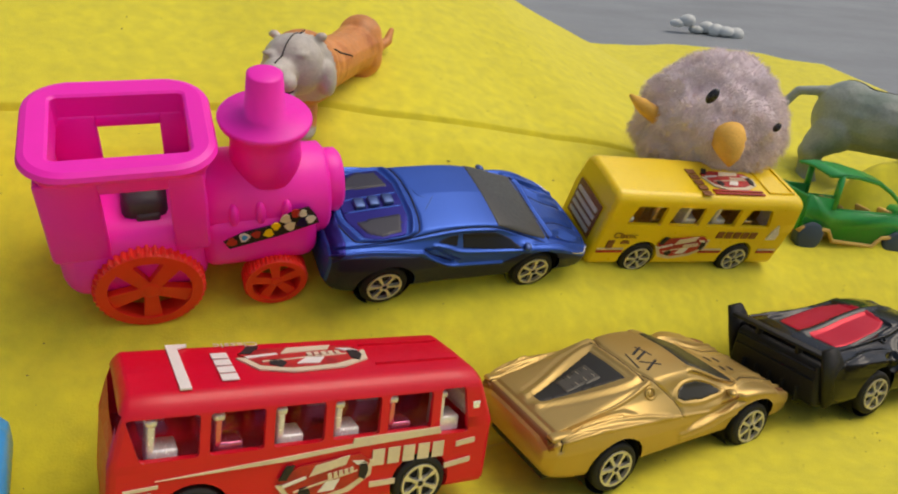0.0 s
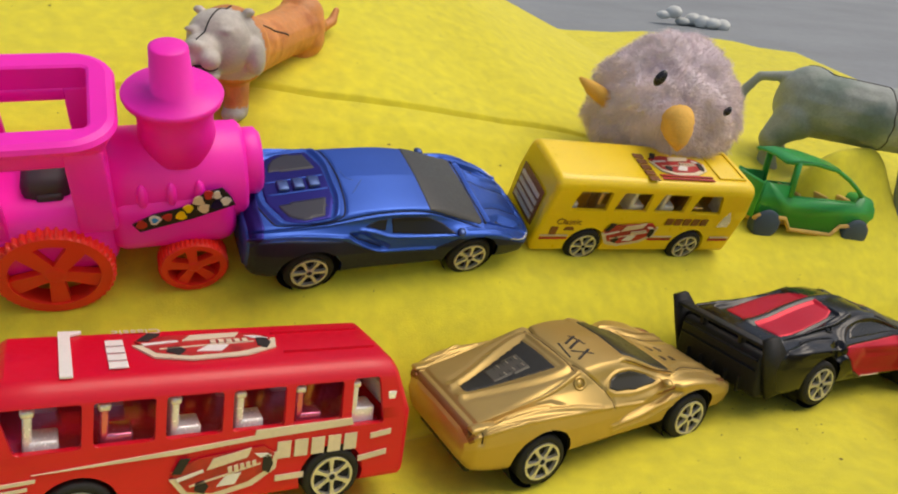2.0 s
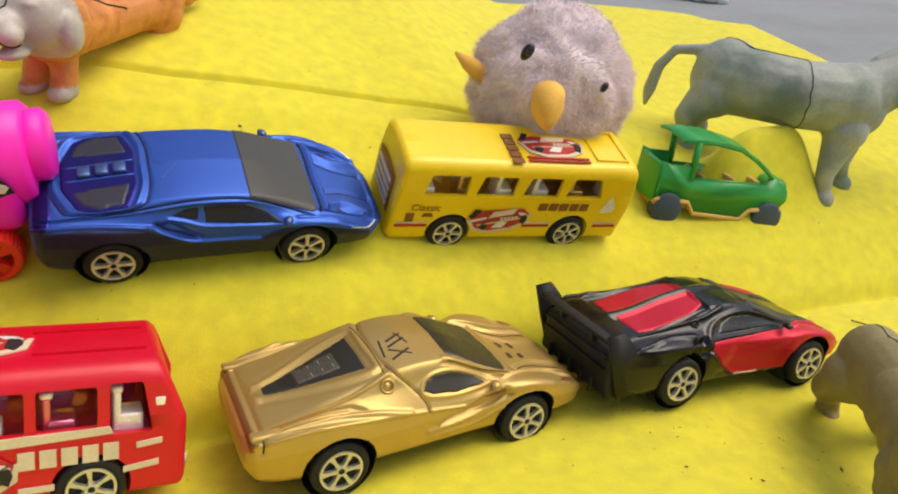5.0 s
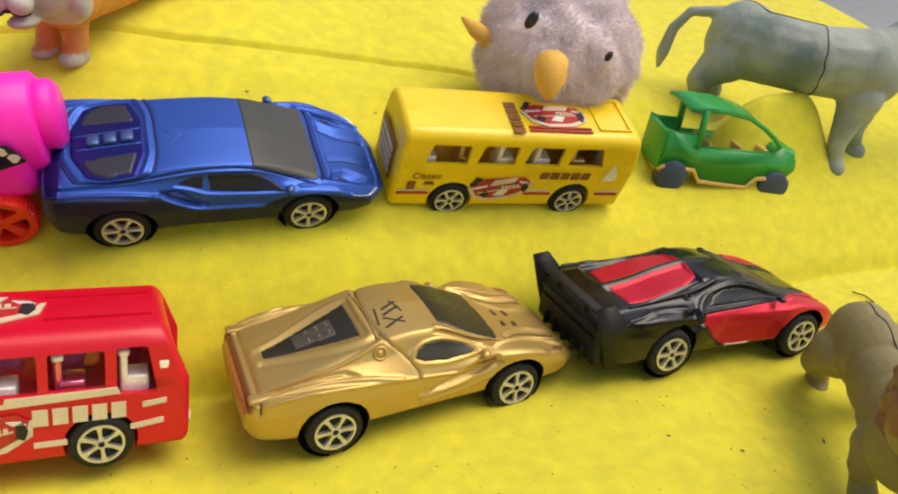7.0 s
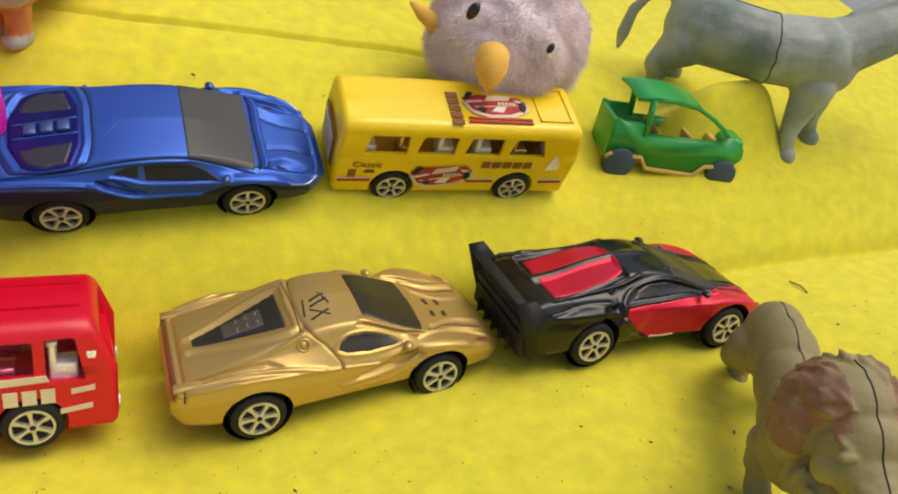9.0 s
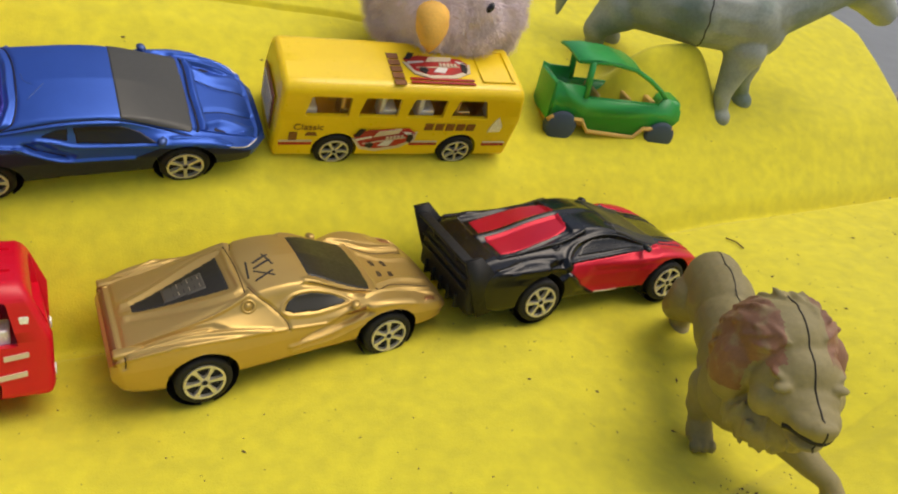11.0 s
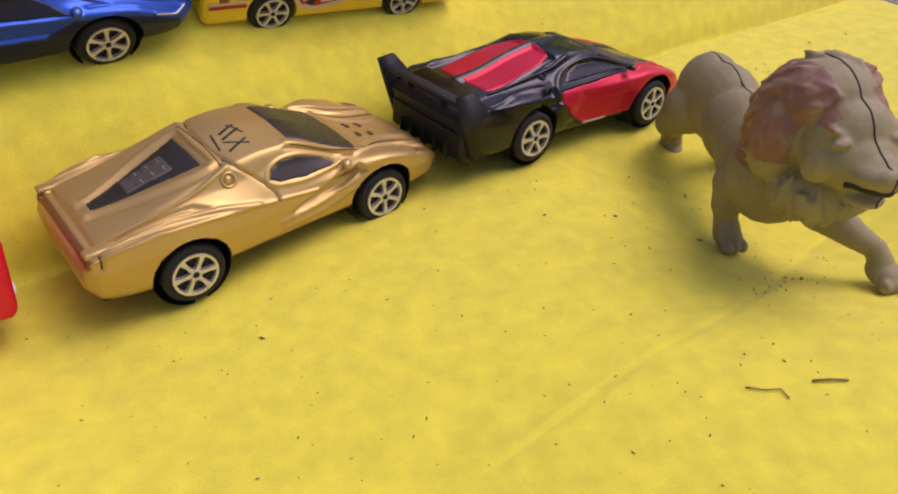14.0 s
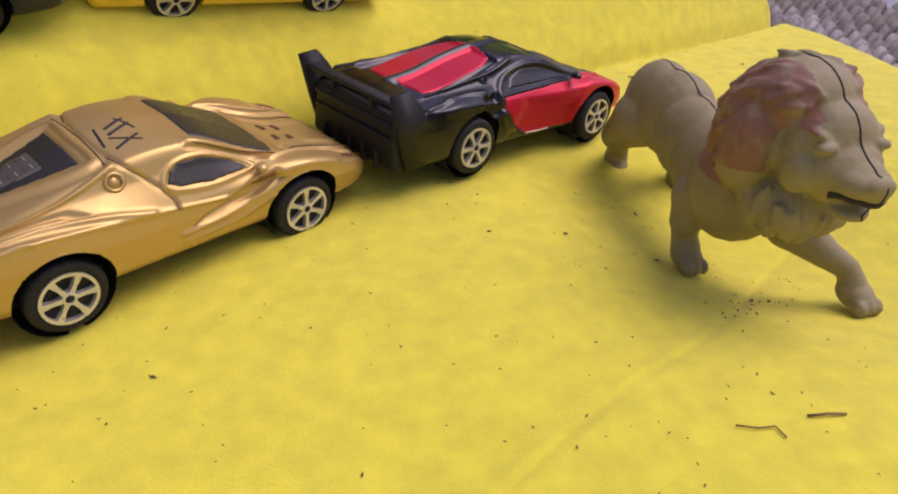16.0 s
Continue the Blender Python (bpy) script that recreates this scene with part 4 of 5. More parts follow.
def bus(name, m, x0, x1, w, h, zb, wheelbase, paint, seat_mat, label, sill, head, gaps, r, slope, rim_turn=0.0):
    """A toy bus: one hollow moulded body with a domed roof and open side windows, seats inside, wheels. gaps: window outlines (x, z)."""
    b = thing(name, m, label, "toy bus", "toy buses")
    bm = bmesh.new()
    loops = []
    ends = [(0.0, 0.0030), (0.0004, 0.0018), (0.0012, 0.0007), (0.0026, 0.0)]
    slices = [(x0 + d, q) for d, q in ends] + [(x0 + (x1 - x0) * k / 10, 0.0) for k in range(1, 10)] + [(x1 - d, q) for d, q in ends[::-1]]
    for x, q in slices:
        ww, top = w - q, h - q
        sec = soft_outline([(-ww * 0.985, zb + q), (ww * 0.985, zb + q), (ww, sill), (ww * 0.955, head + 0.001), (ww * 0.80, top - 0.0006), (0, top - 0.0001), (-ww * 0.80, top - 0.0006), (-ww * 0.955, head + 0.001), (-ww, sill)], 0.0028)
        f = (x - x0) / (x1 - x0)
        loops.append([bm.verts.new((x - slope * step(0.75, 1.0, f) * max(0.0, z - sill) / (h - sill) + 0.5 * slope * step(0.25, 0.0, f) * max(0.0, z - sill) / (h - sill), y, z)) for y, z in sec])
    for a, c in zip(loops, loops[1:]):
        for i in range(len(a)):
            bm.faces.new((a[i], a[(i + 1) % len(a)], c[(i + 1) % len(c)], c[i]))
    bm.faces.new(loops[0])
    bm.faces.new(loops[-1][::-1])
    hull = part("body", bm, paint, b, smooth=False)
    bm = bmesh.new()
    add_box(bm, x0 + 0.0022, x1 - slope - 0.0020, -w + 0.0024, w - 0.0024, sill - 0.0060, head + 0.0004)
    cut(hull, bm, b)
    bm = bmesh.new()
    for g in gaps:
        a = soft_outline(g, 0.0013)
        rings = [[bm.verts.new((x, y, z)) for x, z in a] for y in (-w - 0.01, w + 0.01)]
        bm.faces.new(rings[0])
        bm.faces.new(rings[1][::-1])
        for i in range(len(a)):
            bm.faces.new((rings[0][i - 1], rings[0][i], rings[1][i], rings[1][i - 1]))
    cut(hull, bm, b)
    bm = bmesh.new()
    add_box(bm, x1 - slope - 0.006, x1 + 0.02, -w + 0.0045, w - 0.0045, sill + 0.0005, head - 0.0005)
    cut(hull, bm, b)
    wells(hull, b, (0.0, wheelbase), r, w)
    hull.data.polygons.foreach_set("use_smooth", [len(p.vertices) == 4 and p.area < 3e-5 for p in hull.data.polygons])
    bm = bmesh.new()
    add_box(bm, -0.0006, 0.0004, -w + 0.0040, w - 0.0040, sill, head, 0.0002, pose(x1 - slope * 0.9 - 0.0016, 0, 0))
    part("windscreen", bm, CHROME, b, "silvery foil windscreen")
    bm = bmesh.new()
    add_box(bm, x0 + 0.004, x1 - slope - 0.003, -w + 0.0026, w - 0.0026, sill - 0.0062, sill - 0.0035, 0.0006)
    part("floor_panel", bm, seat_mat, b)
    n = 6
    for k in range(n):
        for side in (-1, 1):
            x = x0 + 0.012 + (x1 - slope - x0 - 0.026) * k / (n - 1)
            y = side * (w - 0.0085)
            bm = bmesh.new()
            add_box(bm, x, x + 0.0085, y - 0.0045, y + 0.0045, sill - 0.006, sill + 0.0020, 0.0008)
            add_box(bm, x - 0.001, x + 0.0016, y - 0.0045, y + 0.0045, sill - 0.004, head - 0.0030, 0.0008)
            seat = part("seat", bm, CHROME if (k + side) % 3 else seat_mat, b)
            bm = bmesh.new()
            add_box(bm, x - 0.0016, x + 0.0022, y - 0.0050, y + 0.0050, head - 0.0052, head - 0.0026, 0.0009)
            part("headrest", bm, CHROME, seat)
    for x in (0.0, wheelbase):
        for side in (-1, 1):
            wheel(b, x, side * (w + 0.0006), r, 0.0075, side, spokes=6, turn=rim_turn + x * 300)
    for side in (-1, 1):
        bm = bmesh.new()
        lathe(bm, [(0, 0.0028), (0.0008, 0.0022)], 16, pose(x1 - 0.0002, side * (w - 0.006), zb + 0.008, 0, 0, -90))
        part("headlight", bm, CHROME, b)
    return b


def window_box(a, c, z0, z1, back=0.0, front=0.0):
    """A window outline whose rear and front edges may slant."""
    return [(a, z0), (c, z0), (c - front, z1), (a + back, z1)]


def bus_pose(x, y, z, heading, pitch, lean):
    return pose(x, y, z) @ pose(0, 0, 0, 0, 0, heading) @ pose(0, 0, 0, 0, -pitch, 0) @ pose(0, 0, 0, lean, 0, 0)


def red_bus():
    w, h = 0.0235, 0.0530
    gaps = [window_box(-0.0165 + 0.0204 * k, 0.0008 + 0.0204 * k, 0.0322, 0.0462, -0.0045 if k == 0 else 0.0) for k in range(5)] + [window_box(0.0860, 0.0990, 0.0290, 0.0468, 0.0, 0.0030)]
    b = bus("red_toy_bus", bus_pose(-0.0839, 0.1905, 0.0560, 26.1, -9.6, -9.1), -0.0255, 0.1100, w, h, 0.0060, 0.0806, RED, PINKISH,
            "shiny red plastic toy bus with printed sides and chrome seats", 0.0320, 0.0470, gaps, 0.0105, 0.008)
    side, top = pose(0, -w - 0.0002, 0), pose(0, 0, h + 0.0001, -90, 0, 0)
    decal(b, "cream_stripe", [(-0.012, 0.0258), (0.030, 0.0285), (0.052, 0.0300), (0.0525, 0.0320), (0.086, 0.0325), (0.087, 0.0300), (0.052, 0.0285), (0.030, 0.0268)], side, CREAM)
    print_bars(b, "white_lettering", 0.0600, 0.0205, -w - 0.0004, 0.030, 0.0062, 5, CREAM)
    race_car_print(b, pose(0.043, -w - 0.0003, 0.0190, 0, -8, 0), 0.0165)
    decal(b, "white_dash", [(0.094, 0.0235), (0.102, 0.0245), (0.102, 0.0265), (0.094, 0.0255)], side, CREAM)
    decal(b, "white_dash", [(0.090, 0.0150), (0.101, 0.0165), (0.101, 0.0185), (0.090, 0.0170)], side, CREAM)
    decal(b, "white_dash", [(0.060, 0.0120), (0.070, 0.0120), (0.070, 0.0140), (0.060, 0.0140)], side, CREAM)
    decal(b, "white_dash", [(-0.021, 0.0205), (-0.013, 0.0210), (-0.013, 0.0220), (-0.021, 0.0215)], side, CREAM)
    decal(b, "white_dash", [(-0.021, 0.0228), (-0.011, 0.0234), (-0.011, 0.0244), (-0.021, 0.0238)], side, CREAM)
    text_label(b, "Classic", -0.012, 0.0130, -w - 0.0005, 0.0066, CREAM)
    decal(b, "roof_stripe", [(-0.0050, -0.018), (-0.0015, -0.018), (-0.0015, 0.015), (0.002, 0.017), (0.002, 0.019), (-0.0050, 0.019)], top, WHITE)
    print_bars(b, "white_lettering", 0, 0, 0, 0.024, 0.0055, 4, WHITE, top @ pose(0.0140, -0.0002, -0.014, 0, -90, 0))
    race_car_print(b, top @ pose(0.040, 0.0, 0.001), 0.0225)
    roof_word = text_label(b, "Classic", 0, 0, 0, 0.0058, CREAM)
    roof_word.matrix_local = pose(0.0270, 0.0180, h + 0.0002, 0, 0, 180)
    for y in (-0.009, 0.009):
        decal(b, "roof_rib", [(0.064, y - 0.0004), (0.098, y - 0.0004), (0.098, y + 0.0004), (0.064, y + 0.0004)], top, RED, 0.0005)
    bm = bmesh.new()
    add_box(bm, 0.099, 0.1035, -w + 0.0004, w - 0.0004, 0.0345, 0.0415, 0.001)
    part("dashboard", bm, CHROME, b)
    return b


def text_label(parent, words, x, z, y, size, mat):
    """Printed words on the near side, as a mesh."""
    cu = bpy.data.curves.new("lettering", "FONT")
    cu.body, cu.size, cu.extrude = words, size, 0.0001
    tmp = new("lettering", cu)
    bpy.context.view_layer.update()
    me = bpy.data.meshes.new_from_object(tmp.evaluated_get(bpy.context.evaluated_depsgraph_get()))
    bpy.data.objects.remove(tmp)
    me.materials.clear()
    me.materials.append(mat)
    ob = new("lettering", me)
    ob.parent = parent
    ob.matrix_local = pose(x, y, z, 90, 0, 0)
    return ob


def yellow_bus():
    w, h = 0.0202, 0.0535
    gaps = [window_box(-0.0185, 0.0035, 0.0345, 0.0465, 0.0025), window_box(0.0080, 0.0290, 0.0345, 0.0465, 0.0025), window_box(0.0335, 0.0540, 0.0345, 0.0465, 0.0025), window_box(0.0580, 0.0800, 0.0345, 0.0465, 0.0025, 0.0040)]
    b = bus("yellow_toy_bus", bus_pose(0.1046, 0.3813, 0.0773, 20.2, -6.8, 18.5), -0.0320, 0.1010, w, h, 0.0060, 0.0687, YELLOW, TANSEAT,
            "bright yellow plastic toy bus with printed sides and chrome seats", 0.0340, 0.0485, gaps, 0.0105, 0.004)
    side, top = pose(0, -w - 0.0002, 0), pose(0, 0, h + 0.0001, -90, 0, 0)
    print_bars(b, "brown_lettering", 0.0455, 0.0265, -w - 0.0004, 0.030, 0.0045, 5, BROWNPRINT)
    race_car_print(b, pose(0.025, -w - 0.0003, 0.0205, 0, -8, 0), 0.0165)
    text_label(b, "Classic", -0.0230, 0.0255, -w - 0.0003, 0.0055, BROWNPRINT)
    decal(b, "dark_emblem", [(-0.0245, 0.0185), (-0.0205, 0.0185), (-0.0205, 0.0235), (-0.0245, 0.0235)], side, BROWNPRINT)
    decal(b, "dark_emblem", [(-0.0165, 0.0215), (-0.0105, 0.0215), (-0.0115, 0.0235), (-0.0155, 0.0235)], side, BROWNPRINT)
    for a, c in ((-0.029, -0.0125), (0.040, 0.0555), (0.083, 0.0965)):
        decal(b, "red_line", [(a, 0.0150), (c, 0.0152), (c, 0.0164), (a, 0.0162)], side, REDPRINT)
        decal(b, "red_line", [(a, 0.0172), (c, 0.0174), (c, 0.0180), (a, 0.0178)], side, CREAM)
    decal(b, "corner_foil", [(0.083, 0.0255), (0.090, 0.0260), (0.0905, 0.0300), (0.0865, 0.0365), (0.084, 0.0310)], side, CHROME)
    print_bars(b, "brown_lettering", 0, 0, 0, 0.024, 0.0060, 5, BROWNPRINT, top @ pose(0.0300, -0.0002, -0.017, 0, -90, 0))
    race_car_print(b, top @ pose(0.050, 0.0, -0.002), 0.0175)
    for z in (-0.0150, -0.0125):
        decal(b, "red_line", [(0.033, z), (0.068, z), (0.068, z + 0.0013), (0.033, z + 0.0013)], top, REDPRINT)
    bm = bmesh.new()
    for x0, x1, y0, y1 in ((0.073, 0.092, -0.0125, 0.0125),):
        for a in ((x0, x1, y0, y0 + 0.0012), (x0, x1, y1 - 0.0012, y1), (x0, x0 + 0.0012, y0, y1), (x1 - 0.0012, x1, y0, y1)):
            add_box(bm, *a, h - 0.0005, h + 0.0006, 0.0003)
    part("roof_hatch_rim", bm, YELLOW, b)
    bm = bmesh.new()
    add_box(bm, -0.0328, -0.0320, -0.013, 0.013, 0.0180, 0.0400, 0.0003)
    part("rear_sticker", bm, BROWNPRINT, b, "brown printed rear sticker")
    for k in range(4):
        decal(b, "sticker_bar", [(-0.011, 0.0205 + k * 0.0045), (0.011, 0.0205 + k * 0.0045), (0.011, 0.0230 + k * 0.0045), (-0.011, 0.0230 + k * 0.0045)], pose(-0.0331, 0, 0, 0, 0, 90), CREAM)
    return b


red_bus()
yellow_bus()


# ---- pink train ----
def toy_wheel(parent, x, y, r, width, mat, spokes=5, turn=0.0):
    """A moulded wheel with ribbed tread and wide sunken spokes, outer face at y (near side)."""
    side = -1 if y < 0 else 1
    bm = bmesh.new()
    rings = []
    for y_, k0 in ((0.0, 0.74), (0.0, 0.93), (width * 0.14, 1.0), (width, 1.0), (width, 0.74)):
        rings.append([bm.verts.new((r * q * math.cos(a_), y_, r * q * math.sin(a_))) for a_, q in ((2 * math.pi * i / 176, k0 if k0 < 1 or i % 4 < 2 else 0.95) for i in range(176))])
    for s_, t_ in zip(rings, rings[1:] + rings[:1]):
        for i in range(176):
            bm.faces.new((s_[i], s_[(i + 1) % 176], t_[(i + 1) % 176], t_[i]))
    lathe(bm, [(0.0005, r * 0.14), (0.0012, r * 0.22), (width * 0.5, r * 0.22)], 20)
    for k in range(spokes):
        flat_spoke(bm, r * 0.16, r * 0.78, r * 0.12, r * 0.17, 2 * math.pi * k / spokes, 0.0009, width * 0.5)
    bmesh.ops.transform(bm, matrix=pose(x, y, r) @ (Matrix.Identity(4) if side < 0 else pose(0, 0, 0, 0, 0, 180)) @ pose(0, 0, 0, 0, turn, 0), verts=bm.verts)
    return part("wheel", bm, mat, parent, smooth=False)


def pink_train():
    m = frame_of((-.1125, .2559, .1045), (-.0641, .2750, .1050), 20, 0.0265, 0.0215)
    t = thing("toy_train", m, "hot pink plastic toy steam engine with red wheels and sticker", "toy train")
    W = 0.052
    # boiler along x
    bm = bmesh.new()
    lathe(bm, [(0, 0.0165), (0.002, 0.0185), (0.050, 0.0185), (0.052, 0.0165)], 36, pose(0.020, 0, 0.041, 0, 0, -90))
    lathe(bm, [(0, 0.0110), (0.002, 0.0130), (0.009, 0.0130), (0.011, 0.0110)], 32, pose(0.068, 0, 0.0440, 0, 0, -90))
    add_box(bm, 0.018, 0.067, -0.0205, 0.0205, 0.019, 0.044, 0.007, None, (1, 1), 4)
    part("boiler", bm, PINK, t)
    for k in range(3):
        bm = bmesh.new()
        blob(bm, (0.032 + k * 0.0105, -0.0172, 0.0440), (0.0022, 0.0030, 0.0052))
        part("boiler_rib", bm, PINK, t)
    # funnel with a wide brim and a narrow stack
    bm = bmesh.new()
    prof = [(0, 0.0150), (0.012, 0.0138), (0.019, 0.0145), (0.0205, 0.0178), (0.0222, 0.0183), (0.0230, 0.0176), (0.0235, 0.0080), (0.039, 0.0068), (0.0395, 0.0056)]
    lathe(bm, prof, 36, pose(0.0475, 0, 0.0530, 90, 0, 0))
    part("funnel", bm, PINK, t)
    # cab: walls with a side opening, flared open roof frame
    bm = bmesh.new()
    add_box(bm, -0.034, 0.022, -0.0225, 0.0225, 0.012, 0.043, 0.0100, None, (1.0, 1.0), 4)
    part("cab_base", bm, PINK, t)
    for side in (-1, 1):
        y = side * 0.0205
        for x0, x1, z0 in ((-0.034, -0.014, 0.034), (0.009, 0.022, 0.034), (-0.0145, 0.0095, 0.0625)):
            bm = bmesh.new()
            add_box(bm, x0, x1, y - 0.002, y + 0.002, z0, 0.0675, 0.001)
            part("cab_wall", bm, PINK, t)
    bm = bmesh.new()
    add_box(bm, -0.0345, -0.0305, -0.0215, 0.0215, 0.034, 0.0675, 0.001)
    part("cab_back", bm, PINK, t)
    bm = bmesh.new()
    add_box(bm, 0.019, 0.0225, -0.0215, 0.0215, 0.034, 0.058, 0.001)
    part("cab_front", bm, PINK, t)
    bm = bmesh.new()
    add_box(bm, -0.009, 0.008, -0.012, 0.012, 0.030, 0.050, 0.004)
    add_box(bm, -0.004, 0.005, -0.0135, -0.010, 0.034, 0.045, 0.001)
    part("motor", bm, MOTOR, t, "dark clockwork motor inside the cab")
    bm = bmesh.new()
    outer, inner = (-0.040, 0.026, 0.0300), (-0.030, 0.0165, 0.0190)

    def rounded(x0, x1, y, r, z, n=14):
        out = []
        for cx, cy, a0 in ((x1 - r, y - r, 0), (x0 + r, y - r, 90), (x0 + r, -y + r, 180), (x1 - r, -y + r, 270)):
            out += [bm.verts.new((cx + r * math.cos(radians(a0 + 90 * k / n)), cy + r * math.sin(radians(a0 + 90 * k / n)), z)) for k in range(n + 1)]
        return out

    loops = [rounded(*inner, 0.002, 0.060), rounded(*inner, 0.0025, 0.0708), rounded(inner[0] - 0.001, inner[1] + 0.001, inner[2] + 0.001, 0.003, 0.0715), rounded(outer[0] + 0.003, outer[1] - 0.003, outer[2] - 0.003, 0.014, 0.0718),
             rounded(outer[0] + 0.0008, outer[1] - 0.0008, outer[2] - 0.0008, 0.016, 0.0710), rounded(*outer, 0.016, 0.0695), rounded(outer[0] + 0.001, outer[1] - 0.001, outer[2] - 0.001, 0.016, 0.0678),
             rounded(inner[0] - 0.0045, inner[1] + 0.0045, inner[2] + 0.0035, 0.003, 0.0640), rounded(inner[0] - 0.004, inner[1] + 0.004, inner[2] + 0.003, 0.003, 0.060)]
    for a, b in zip(loops, loops[1:] + loops[:1]):
        for i in range(len(a)):
            bm.faces.new((a[i], a[(i + 1) % len(a)], b[(i + 1) % len(b)], b[i]))
    bmesh.ops.translate(bm, vec=(0.002, 0, 0.0042), verts=bm.verts)
    part("cab_roof", bm, PINK, t, smooth=False)
    # sticker: dark strip with coloured unreadable marks
    st = [(0.028, 0.0255), (0.036, 0.0285), (0.050, 0.0300), (0.056, 0.0350), (0.063, 0.0360), (0.066, 0.0310), (0.067, 0.0275), (0.050, 0.0240), (0.030, 0.0215)]
    decal(t, "sticker", st, pose(0.001, -0.0208, 0.0075, 0, -4, 0), MATT)
    for x, z, r, mt in ((0.0312, 0.0250, 0.0020, REDPRINT), (0.0362, 0.0262, 0.0022, WHITE), (0.0362, 0.0262, 0.0012, SKYBLUE), (0.0412, 0.0266, 0.0018, REDPRINT), (0.0462, 0.0265, 0.0020, YELLOW), (0.0492, 0.0290, 0.0018, YELLOW),
                         (0.0535, 0.0320, 0.0021, CREAM), (0.0575, 0.0340, 0.0020, REDPRINT), (0.0605, 0.0335, 0.0018, WHITE), (0.0550, 0.0280, 0.0022, CREAM), (0.0600, 0.0290, 0.0022, PURPLE), (0.0635, 0.0300, 0.0020, WHITE)):
        pts = [(x + r * (1 + 0.3 * math.sin(3 * q + x * 900)) * math.cos(q), z + r * math.sin(q)) for q in [2 * math.pi * k / 9 for k in range(9)]]
        decal(t, "sticker_mark", pts, pose(0.001, -0.0211 - (0.0002 if r < 0.0015 else 0), 0.0075, 0, -4, 0), mt)
    for ob in t.children:
        ob.scale.z, ob.location.z, ob.location.x = 1.12, 0.0005, 0.0025
    for side in (-1, 1):
        toy_wheel(t, 0.0, side * 0.0265, 0.0215, 0.0085, RED_WHEEL, 5, 20)
        toy_wheel(t, 0.0505, side * 0.0240, 0.0140, 0.0085, RED_WHEEL, 5, 50)
    return t


pink_train()


# ---- green buggy ----
def green_car():
    m = frame_of((.2420, .4245, .0715), (.3112, .4372, .0625), -1, 0.0173, 0.0089) @ Matrix.Scale(1.05, 4)
    g = thing("green_toy_car", m, "small green plastic toy van with open windows and tan chassis", "toy car")
    wb = 0.0645
    for side in (-1, 1):
        bm = bmesh.new()
        pts = [(-0.0085, 0.0105), (-0.007, 0.0135), (0.012, 0.0135), (0.017, 0.0075), (0.047, 0.0070), (0.052, 0.0125), (0.070, 0.0145), (0.0740, 0.0200), (0.0725, 0.0260), (0.066, 0.0308), (0.0595, 0.0330),
               (0.0570, 0.0275), (0.0115, 0.0270), (0.0100, 0.0338), (-0.004, 0.0338), (-0.0085, 0.0350)]
        a = [bm.verts.new((x, side * 0.0150, z)) for x, z in pts]
        b = [bm.verts.new((x, side * 0.0125, z)) for x, z in pts]
        bm.faces.new(a)
        bm.faces.new(b)
        for i in range(len(pts)):
            k = (i + 1) % len(pts)
            bm.faces.new((a[i], b[i], b[k], a[k]))
        part("side_panel", bm, GREEN, g)
    bm = bmesh.new()
    add_box(bm, -0.0095, -0.0065, -0.0135, 0.0135, 0.011, 0.0335, 0.0008)
    part("tail_panel", bm, GREEN, g)
    bm = bmesh.new()
    add_box(bm, 0.059, 0.0735, -0.0148, 0.0148, 0.0150, 0.0312, 0.0045, None, (1, 1), 4)
    part("bonnet", bm, GREEN, g)
    bm = bmesh.new()
    prof = [(-0.001, 0.0480), (0.010, 0.0496), (0.024, 0.0494), (0.0375, 0.0472)]
    rows = [[bm.verts.new((x, y, z + 0.0012 * (1 - (y / 0.015) ** 2) + dz)) for y in (-0.015, -0.011, -0.004, 0.004, 0.011, 0.015)] for dz in (0, -0.0014) for x, z in prof]
    for base in (0, 4):
        for a, b in zip(rows[base:base + 3], rows[base + 1:base + 4]):
            for i in range(5):
                bm.faces.new((a[i], a[i + 1], b[i + 1], b[i]))
    for a, b in ((rows[0], rows[4]), (rows[3], rows[7])):
        for i in range(5):
            bm.faces.new((a[i], a[i + 1], b[i + 1], b[i]))
    part("roof", bm, GREEN, g)
    for side in (-1, 1):
        y = side * 0.0140
        for name, pts, r in (("roof_rail", [(0.000, 0.0474), (0.020, 0.0484), (0.036, 0.0464), (0.047, 0.0415), (0.055, 0.0365), (0.0605, 0.0322)], 0.0013), ("pillar", [(0.0105, 0.0270), (0.0085, 0.0480)], 0.0020),
                             ("window_bar", [(0.011, 0.0270), (0.057, 0.0276)], 0.0010)):
            bm = bmesh.new()
            tube(bm, [(x, y, z) for x, z in pts], [r] * len(pts), 8)
            part(name, bm, GREEN, g)
    bm = bmesh.new()
    add_box(bm, -0.008, 0.068, -0.012, 0.012, 0.008, 0.0125, 0.001)
    part("chassis", bm, TANPLASTIC, g)
    for side in (-1, 1):
        bm = bmesh.new()
        tube(bm, [(x, side * 0.0155, z) for x, z in [(-0.0095, 0.0115), (-0.007, 0.0140), (0.012, 0.0135), (0.017, 0.0070), (0.047, 0.0062), (0.052, 0.0125), (0.071, 0.0145)]], [0.0014] * 7, 8)
        part("trim_strip", bm, TANPLASTIC, g, "tan plastic lower edge")
